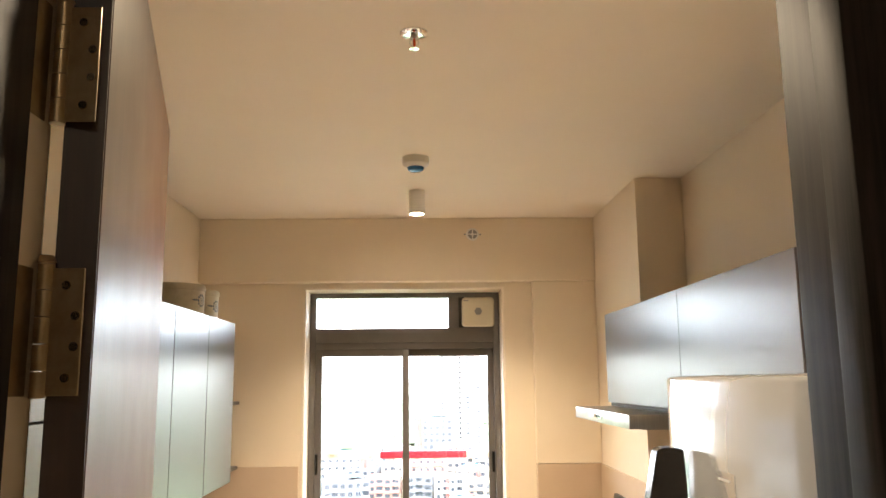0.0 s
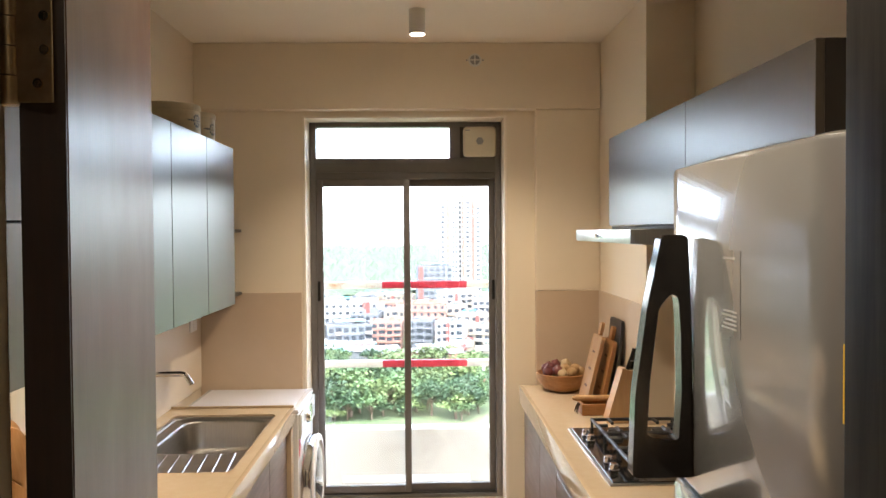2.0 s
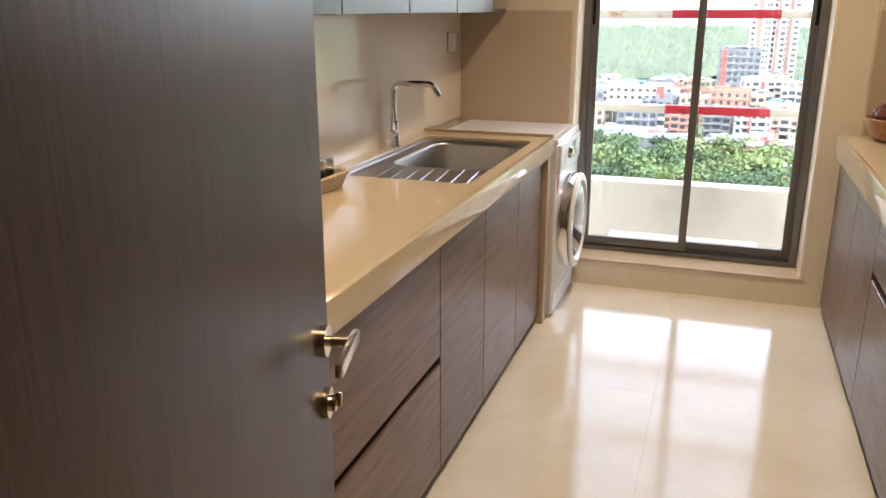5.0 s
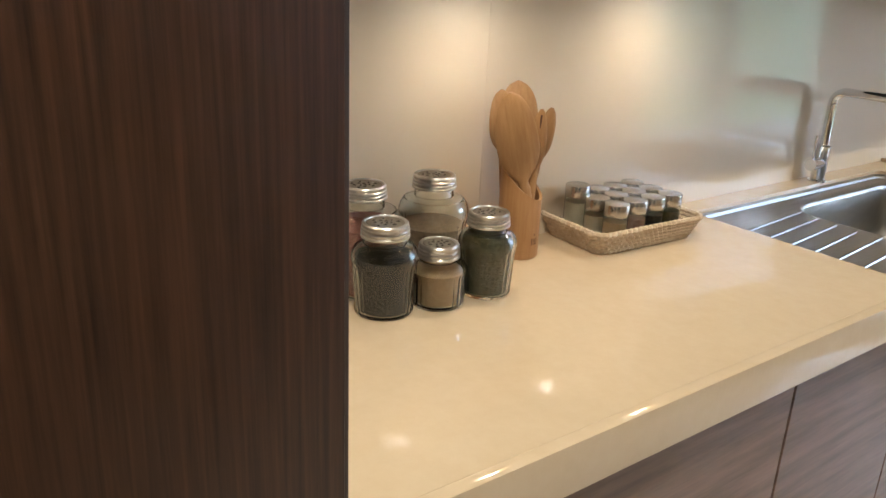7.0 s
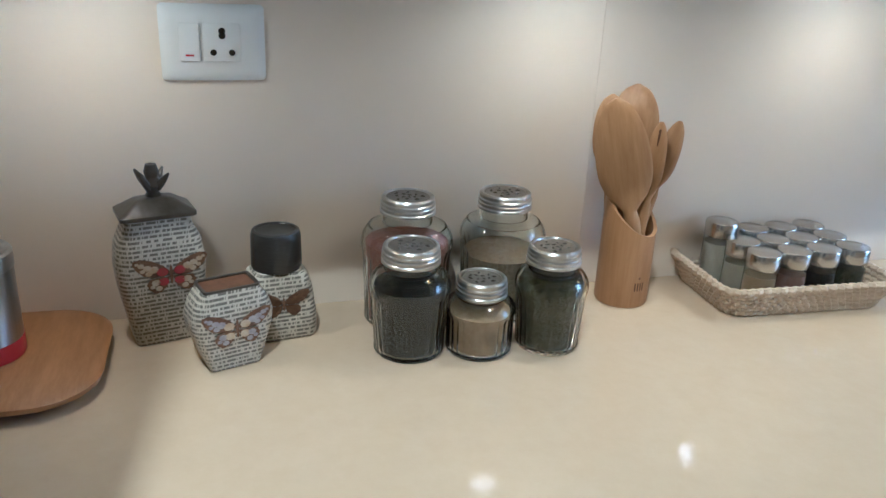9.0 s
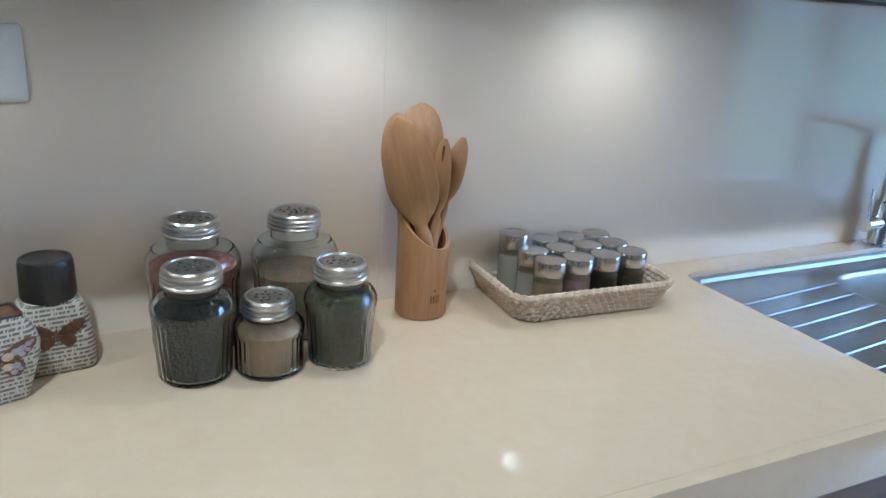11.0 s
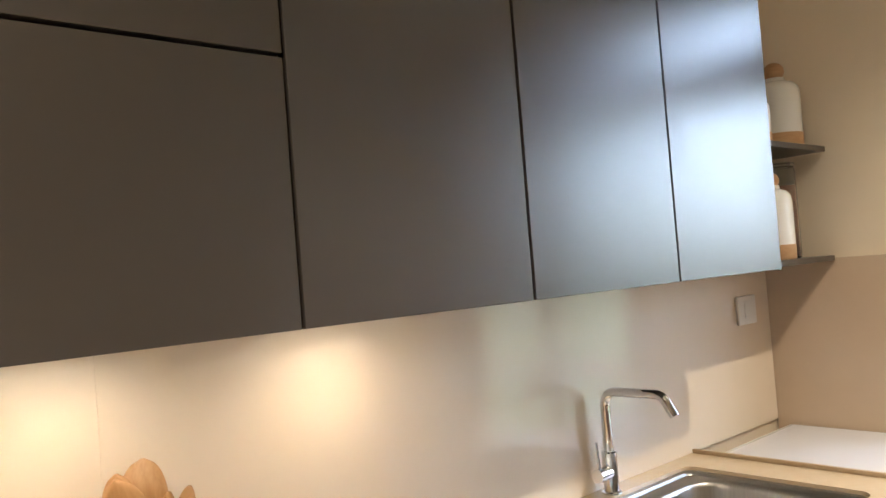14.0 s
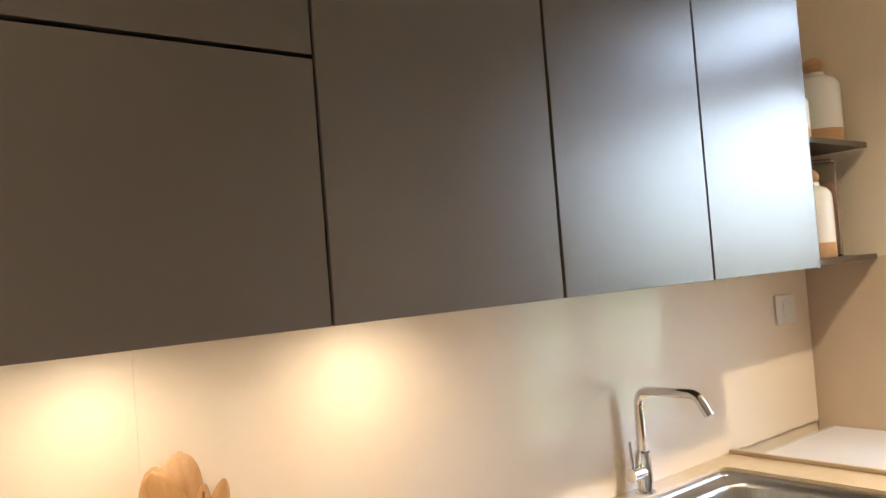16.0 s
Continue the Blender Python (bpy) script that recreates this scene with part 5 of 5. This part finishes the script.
bx_ = thing("wooden_crate", "small rustic wooden box with a leather cord", "box", pose(2.14, 3.83, 0.8815, 0, 0, 0))
bm = bmesh.new()
box(bm, (-0.07, -0.06, 0), (0.09, -0.048, 0.055), 0.003)
box(bm, (-0.07, 0.048, 0), (0.09, 0.06, 0.055), 0.003)
box(bm, (-0.07, -0.048, 0), (-0.058, 0.048, 0.055), 0.003)
box(bm, (0.078, -0.048, 0), (0.09, 0.048, 0.055), 0.003)
box(bm, (-0.058, -0.048, 0.002), (0.078, 0.048, 0.012))
part("sides", bm, M_BOARD, bx_)
part("rolling_pin", tube(bmesh.new(), [(-0.1, 0.03, 0.068), (-0.08, 0.03, 0.068), (0.09, 0.03, 0.068), (0.11, 0.03, 0.068)], [0.009, 0.014, 0.014, 0.009], 14), M_BLOCK, bx_, "round wooden bar")
bm = bmesh.new()
for k in range(5):
    tube(bm, [(-0.072, -0.02 + 0.01 * k, 0.05), (-0.082, -0.03 + 0.014 * k, 0.03), (-0.088 - 0.004 * (k % 2), -0.035 + 0.018 * k, 0.004)], 0.002, 6)
part("cord", bm, M_ROPE, bx_, "dark leather cord")

# ---- ceiling fittings ----
# only the far fixture is seen; the other two house the added fill lamps
for y in (3.86, 1.5, -0.75):
    dl = thing("ceiling_light", "white cylindrical surface downlight, lit, two of three added unseen", "light", group="surface downlights")
    part("housing", lathe(bmesh.new(), [(0.04, H - 0.0005), (0.04, H - 0.12), (0.036, H - 0.122), (0.035, H - 0.116)], 36, pose(1.285, y, 0)), M_PLASTIC, dl)
    part("diffuser", C((1.285, y, H - 0.1165), (1.285, y, H - 0.118), 0.0348, 32), M_LAMP, dl, "glowing diffuser")
sd = thing("smoke_detector", "round white ceiling detector with a blue lens", "detector")
part("base", lathe(bmesh.new(), [(0.058, H - 0.0005), (0.058, H - 0.03), (0.05, H - 0.04), (0.038, H - 0.044)], 40, pose(1.284, 3.245, 0)), M_PLASTIC, sd)
part("lens", lathe(bmesh.new(), [(0.037, H - 0.0445), (0.034, H - 0.056), (0.024, H - 0.062), (0, H - 0.064)], 32, pose(1.284, 3.245, 0)), M_BLUE, sd, "blue lens")
sr = thing("sprinkler", "chrome ceiling sprinkler with a red glass bulb", "sprinkler")
mm = pose(1.288, 1.99, H)
part("plate", lathe(bmesh.new(), [(0.04, -0.0005), (0.04, -0.003), (0.03, -0.007), (0.012, -0.008)], 32, mm), M_CHROME, sr)
o = part("body", lathe(bmesh.new(), [(0.011, -0.0082), (0.011, -0.018), (0.007, -0.02)], 20, mm), M_CHROME, sr)
part("bulb", C((1.288, 1.99, H - 0.0205), (1.288, 1.99, H - 0.042), 0.004, 12), mat("red_bulb", (0.6, 0.06, 0.01), 0.1), o, "red glass bulb")
bm = bmesh.new()
for s in (-1, 1):
    tube(bm, [(1.288 + s * 0.009, 1.99, H - 0.019), (1.288 + s * 0.013, 1.99, H - 0.03), (1.288 + s * 0.004, 1.99, H - 0.046)], 0.002, 8)
lathe(bm, [(0.003, -0.046), (0.014, -0.047), (0.014, -0.0485), (0, -0.049)], 20, mm)
part("deflector", bm, M_CHROME, o)
vt = thing("wall_vent", "small round white vent with a cross grille on the beam", "vent")
mm = pose(1.612, Y1 - 0.081, 2.763, 90, 0, 0)
part("plate", lathe(bmesh.new(), [(0.038, 0), (0.038, 0.004), (0.03, 0.006)], 32, mm), M_PLASTIC, vt)
part("grille", lathe(bmesh.new(), [(0.028, 0.0062), (0.027, 0.007)], 32, mm), M_GREY, vt)
bm = bmesh.new()
box(bm, (1.584, Y1 - 0.091, 2.76), (1.64, Y1 - 0.0885, 2.766))
box(bm, (1.609, Y1 - 0.0912, 2.735), (1.615, Y1 - 0.0887, 2.791))
lathe(bm, [(0.008, 0.0072), (0.008, 0.011)], 16, mm)
part("cross", bm, M_PLASTIC, vt)
bm = bmesh.new()
for s in (-1, 1):
    cyl(bm, (1.612 + s * 0.047, Y1 - 0.081, 2.763), (1.612 + s * 0.047, Y1 - 0.084, 2.763), 0.005, 10)
    box(bm, (1.612 + min(s * 0.039, s * 0.043), Y1 - 0.083, 2.7615), (1.612 + max(s * 0.039, s * 0.043), Y1 - 0.0805, 2.7645))
part("clip", bm, M_GREY, vt)

# ---- floor tiles ----
for i in range(5):
    for j in range(9):
        x0, y0 = -0.4 + i * 0.8, -2.2 + j * 0.8
        x1, y1 = min(x0 + 0.8, 2.9), min(y0 + 0.8, 4.95)
        if x1 > x0:
            part("tile", B((x0 + 0.0003, y0 + 0.0003, -0.01), (x1 - 0.0003, y1 - 0.0003, 0.0), 0.0003, 1), M_FLOOR, floor, smooth=0)

# ---- city beyond the balcony ----
G = -46.0
structure("ground", B((-3000, 20, G - 2), (3000, 4600, G)), M_GROUND, "scrubby green and dusty ground far below", "ground")
rng = random.Random(11)


def block(x, y, w_, d_, h_, m, label, floors, cols, band=None, roof=None, turn=None, single=False):
    """A flat-roofed block: walls, ledges, shaded balconies, windows and clutter on the roof."""
    b = thing("apartment_building", label, "building", pose(x, y, G, 0, 0, rng.uniform(-16, 16) if turn is None else turn), group="city blocks")
    bm = box(bmesh.new(), (-w_ / 2, -d_ / 2, 0), (w_ / 2, d_ / 2, h_))
    fh = h_ / floors
    for f in range(1, floors):
        box(bm, (-w_ / 2 - 0.3, -d_ / 2 - 0.45, f * fh - 0.12), (w_ / 2 + 0.3, -d_ / 2, f * fh + 0.1))
    part("wall", bm, m, b, smooth=0)
    bm = bmesh.new()
    for lo, hi in (((-w_ / 2 - 0.2, -d_ / 2 - 0.2), (w_ / 2 + 0.2, -d_ / 2 + 0.1)), ((-w_ / 2 - 0.2, d_ / 2 - 0.1), (w_ / 2 + 0.2, d_ / 2 + 0.2)),
                   ((-w_ / 2 - 0.2, -d_ / 2 + 0.1), (-w_ / 2 + 0.1, d_ / 2 - 0.1)), ((w_ / 2 - 0.1, -d_ / 2 + 0.1), (w_ / 2 + 0.2, d_ / 2 - 0.1))):
        box(bm, (*lo, h_ + 0.01), (*hi, h_ + 0.9))
    part("roof_parapet", bm, m, b, smooth=0)
    cw = w_ / cols
    ww, wh = cw * rng.uniform(0.2, 0.33), fh * rng.uniform(0.4, 0.55)
    pane = None
    bm, bays = bmesh.new(), bmesh.new()
    bay = rng.randrange(2, 5)
    for f in range(floors):
        for c in range(cols):
            wx = -w_ / 2 + (c + 0.5) * cw
            if c % bay == 1 and not single:
                box(bays, (wx - cw * 0.44, -d_ / 2 - 1.2, f * fh + 0.15), (wx + cw * 0.44, -d_ / 2 - 0.02, f * fh + fh * 0.38))
                box(bm, (wx - cw * 0.4, -d_ / 2 - 0.05, f * fh + fh * 0.38), (wx + cw * 0.4, -d_ / 2 + 0.1, f * fh + fh * 0.9))
            elif single:
                if pane is None:
                    pane = part("window", B((-ww, -0.06, 0), (ww, 0.1, wh)), M_DARKWIN, b, smooth=0)
                    o = pane
                else:
                    o = new("window", pane.data)
                    o.parent = b
                o.location = (wx, -d_ / 2, f * fh + fh * 0.3)
            else:
                box(bm, (wx - ww, -d_ / 2 - 0.06, f * fh + fh * 0.3), (wx + ww, -d_ / 2 + 0.1, f * fh + fh * 0.3 + wh))
    for k in range(floors):
        box(bm, (-w_ / 2 - 0.06, -d_ / 4, k * fh + fh * 0.3), (w_ / 2 + 0.06, d_ / 8, k * fh + fh * 0.75))
    part("window_row", bm, M_DARKWIN, b, smooth=0)
    if len(bays.verts):
        part("balcony_row", bays, rng.choice((m, M_CITY[1], M_CITY[0])), b, smooth=0)
    if band:
        bx0 = rng.uniform(-w_ / 2, w_ / 3)
        part("band", B((bx0, -d_ / 2 - 0.6, 0), (bx0 + w_ * 0.12, -d_ / 2 - 0.05, h_ + 0.3)), band, b, "maroon stripe", 0)
    for k in range(rng.randrange(1, 4)):
        a, c = rng.uniform(-w_ * 0.4, w_ * 0.3), rng.uniform(-d_ * 0.3, d_ * 0.2)
        part("roof_house", B((a, c, h_ + 0.02), (a + rng.uniform(1.5, 4), c + rng.uniform(1.5, 3), h_ + rng.uniform(1.2, 3))), rng.choice((m, M_CITY[3], M_CITY[0])), b, smooth=0)
    if roof:
        part("roof_sheet", B((-w_ * 0.3, -d_ * 0.4, h_ + 1.9), (w_ * rng.uniform(0.0, 0.4), d_ * 0.3, h_ + 2.05)), roof, b, "coloured sheet roof on the terrace", 0)
    return b


LOW = "weathered low-rise apartment block with dark windows"
for row, (y, h0, h1) in enumerate(((322, 7, 12), (350, 7, 14), (382, 7, 13), (412, 7, 12), (446, 6, 10), (485, 4, 8), (525, 3, 6))):
    x = -0.22 * y
    while x < 0.17 * y:
        w_ = rng.uniform(8, 20)
        h_ = rng.uniform(h0, h1) + (4 if 5 < x < 40 and row > 1 else 0)
        if rng.random() < 0.9:
            block(x + w_ / 2, y + rng.uniform(-11, 11), w_, rng.uniform(8, 13), h_, rng.choice(M_CITY), LOW, max(2, round(h_ / 3)), max(3, round(w_ / 3)),
                  M_BRICKRED if rng.random() < 0.25 else None, rng.choice((None, None, None, M_TEALROOF, M_TARP)))
        x += w_ + rng.uniform(0.5, 5)
block(-33, 362, 27, 12, 15.5, M_CITY[0], "long white apartment block with rows of dark windows", 5, 9, M_BRICKRED, M_TARP, 6, True)
block(4.5, 352, 15, 11, 15.5, M_CITY[2], "pink apartment block with white ledges", 5, 5, None, None, -5, True)
block(23, 338, 13, 9, 11.5, M_CITY[1], "cream and orange low apartment block", 4, 4, M_BRICKRED, M_TARP, -18, True)
block(8, 455, 20, 13, 27, M_CITY[3], "grey eight-storey block with shaded balconies", 8, 6, M_BRICKRED, M_TEALROOF, 4, True)
block(-66, 352, 12, 12, 24, M_CITY[0], "plain white seven-storey block", 7, 4, None, None, 8, True)
for k in range(34):
    x, y = rng.uniform(-60, 50), rng.uniform(284, 316)
    q = thing("low_shed", "low shed with a pitched sheet roof among the trees", "shed", pose(x, y, G, 0, 0, rng.uniform(-30, 30)), group="sheds below")
    w_, d_ = rng.uniform(5, 12), rng.uniform(4, 8)
    part("wall", B((-w_ / 2, -d_ / 2, 0), (w_ / 2, d_ / 2, 4)), rng.choice(M_CITY), q, smooth=0)
    part("roof", loft(bmesh.new(), [[Vector((sx * (w_ / 2 + 0.4), -d_ / 2 - 0.5, 4.02)), Vector((sx * (w_ / 2 + 0.4), 0, 5.2)), Vector((sx * (w_ / 2 + 0.4), d_ / 2 + 0.5, 4.02))] for sx in (-1, 1)]), rng.choice((M_TEALROOF, M_CITY[3], M_CITY[3], M_CITY[3], M_BRICKRED)), q, smooth=0)

# parked cars in the gaps between the trees
M_CARS = [mat("car_" + n, c, 0.25, coat=1.0) for n, c in (("white", (0.6, 0.6, 0.6)), ("grey", (0.16, 0.17, 0.18)), ("red", (0.3, 0.03, 0.025)))]
LOTS = ((-27, 238, 9), (14, 246, 8), (-8, 268, 8), (27, 268, 7))


def parked_car(x, y, turn, m, label):
    c = thing("car", label, "car", pose(x, y, G, 0, 0, turn), group="parked cars")
    part("body", loft(bmesh.new(), [rrect(a, b, 0.35, z) for a, b, z in ((4.0, 1.6, 0.3), (4.2, 1.75, 0.55), (4.1, 1.7, 0.9), (2.9, 1.6, 0.95), (2.1, 1.35, 1.4), (1.9, 1.2, 1.45))]), m, c)
    for sx in (-1, 1):
        for sy in (-1, 1):
            part("wheel", C((sx * 1.3, sy * 0.7, 0.31), (sx * 1.3, sy * 0.89, 0.31), 0.31, 14), M_BLACK, c)
    part("window_band", loft(bmesh.new(), [rrect(a, b, 0.3, z) for a, b, z in ((2.82, 1.62, 0.99), (2.25, 1.44, 1.34))]), M_DARKWIN, c, "dark side glass")


for lx, ly, lr in LOTS:
    for k in range(5):
        parked_car(lx - lr * 0.7 + k * lr * 0.36, ly + rng.uniform(-2.5, 2.5), rng.uniform(60, 120), M_CARS[(0, 0, 1, 0, 2)[k]], ("white", "white", "grey", "white", "red")[k] + " parked car between the trees")

# towers
for x, y, w_, top in ((19, 520, 12, 21), (29, 528, 8, 24), (36.5, 540, 9, 20)):
    t_ = thing("tower_block", "slender pale high-rise with vertical window strips", "building", pose(x, y, G), group="high-rise towers")
    h_ = top - G
    bm = box(bmesh.new(), (-w_ / 2, -8, 0), (w_ / 2, 8, h_))
    box(bm, (-w_ / 4, -8.8, 0), (w_ / 8, -8, h_ + 2))
    box(bm, (-w_ / 2 - 0.5, -8.6, h_), (w_ / 2 + 0.5, 8, h_ + 1.5))
    part("wall", bm, M_CITY[0], t_, smooth=0)
    bm = bmesh.new()
    for f in range(int(h_ / 3.2)):
        for c in (-0.4, -0.31, 0.22, 0.36):
            box(bm, (c * w_ - 0.55, -8.1, f * 3.2 + 1), (c * w_ + 0.55, -7.9, f * 3.2 + 2.6))
    part("window_strip", bm, M_DARKWIN, t_, smooth=0)
    part("panel_strip", B((-0.2 * w_, -8.9, 0), (0.02 * w_, -8.81, h_ + 1)), M_BROWNSTRIP, t_, "brown vertical strip", 0)


# trees: trunk, limbs and a crown of leaf clumps
def tree_mesh(seed, h_, m):
    q = random.Random(seed)
    bm = bmesh.new()
    tube(bm, [(0, 0, 0), (0.15, 0.1, h_ * 0.3), (0.1, -0.1, h_ * 0.55)], [0.35, 0.26, 0.14], 7)
    tips = []
    for k in range(6):
        a = k * 1.05 + q.uniform(-0.3, 0.3)
        r = h_ * q.uniform(0.22, 0.4)
        tip = Vector((r * math.cos(a), r * math.sin(a), h_ * q.uniform(0.55, 0.85)))
        tube(bm, [(0.12, 0, h_ * q.uniform(0.3, 0.5)), tip * 0.6 + Vector((0, 0, h_ * 0.2)), tip], [0.14, 0.09, 0.04], 5)
        tips.append(tip)
    tips.append(Vector((0, 0, h_ * 0.88)))
    trunk = bmesh.new()
    crown = bmesh.new()
    for tip in tips:
        for k in range(46):
            d = Vector((q.gauss(0, 1), q.gauss(0, 1), q.gauss(0, 0.75)))
            c = tip + d * h_ * 0.105
            s = q.uniform(0.35, 0.8)
            n1, n2 = Vector((q.gauss(0, 1), q.gauss(0, 1), q.gauss(0, 1))).normalized(), None
            n2 = n1.orthogonal().normalized() * s
            n3 = n1.cross(n2)
            vs = [crown.verts.new(c + n2 * a + n3 * b + n1 * e) for a, b, e in ((1, 0, 0), (0.2, 0.6, 0.2), (-0.9, 0.3, 0), (-0.4, -0.7, 0.15), (0.5, -0.6, -0.1))]
            crown.faces.new(vs)
    trunk.free()
    return bm, crown


protos = []
for k in range(6):
    tr_ = thing("tree", "leafy green tree below the balcony", "tree", pose(-200, 300 + 20 * k, G), group="trees below the balcony")
    b1, b2 = tree_mesh(k, 9 + k * 0.8, None)
    part("trunk", b1, M_BARK, tr_)
    part("crown", b2, M_LEAF[k % 3], tr_, smooth=0)
    protos.append(tr_)
planted = 0
while planted < 200:
    y = 196 + 94 * rng.random()
    x = rng.uniform(-0.19, 0.15) * y
    if any(abs(x - a) < r and -9 < y - b < 4 for a, b, r in LOTS):
        continue
    sc = rng.choice((0.45, 0.55, 0.65, 0.75, 0.9, 1.1)) * rng.uniform(0.9, 1.1) * (1 if y < 245 or rng.random() < 0.16 else 0.6)
    o = copy_thing(rng.choice(protos), pose(x, y, G - 0.6, 0, 0, rng.uniform(0, 360)))
    o.scale = (sc * rng.uniform(1.0, 1.3), sc * 1.1, sc * rng.uniform(0.8, 1.05))
    planted += 1

# far woods and hills
bm = bmesh.new()
for k in range(5200):
    y = 560 + 1300 * rng.random()
    x = rng.uniform(-0.45, 0.45) * y
    s = rng.uniform(4, 9) * (0.8 + y / 1800)
    n = 5
    a0 = rng.uniform(0, 6.28)
    zt = G + s * rng.uniform(0.7, 1.3)
    base = [bm.verts.new((x + s * rng.uniform(0.7, 1.2) * math.cos(a0 + 2 * math.pi * i / n), y + s * math.sin(a0 + 2 * math.pi * i / n), G + s * rng.uniform(0.1, 0.3))) for i in range(n)]
    topv = bm.verts.new((x + rng.uniform(-2, 2), y, zt))
    for i in range(n):
        bm.faces.new((base[i], base[(i + 1) % n], topv))
tagged(mesh_ob("far_woods", bm, M_HILL, 0), "distant belt of green woodland", "woods", kind="stuff")
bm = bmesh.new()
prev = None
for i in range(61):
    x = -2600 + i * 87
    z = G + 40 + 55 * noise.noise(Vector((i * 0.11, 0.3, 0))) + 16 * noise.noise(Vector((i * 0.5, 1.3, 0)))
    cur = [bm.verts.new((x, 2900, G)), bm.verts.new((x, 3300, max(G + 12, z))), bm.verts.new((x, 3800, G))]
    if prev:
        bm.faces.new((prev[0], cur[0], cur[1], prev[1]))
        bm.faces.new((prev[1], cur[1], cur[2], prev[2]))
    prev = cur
structure("backdrop", bm, M_HAZEHILL, "low hills on the horizon, haze put into their grey colour", "hills", 60)
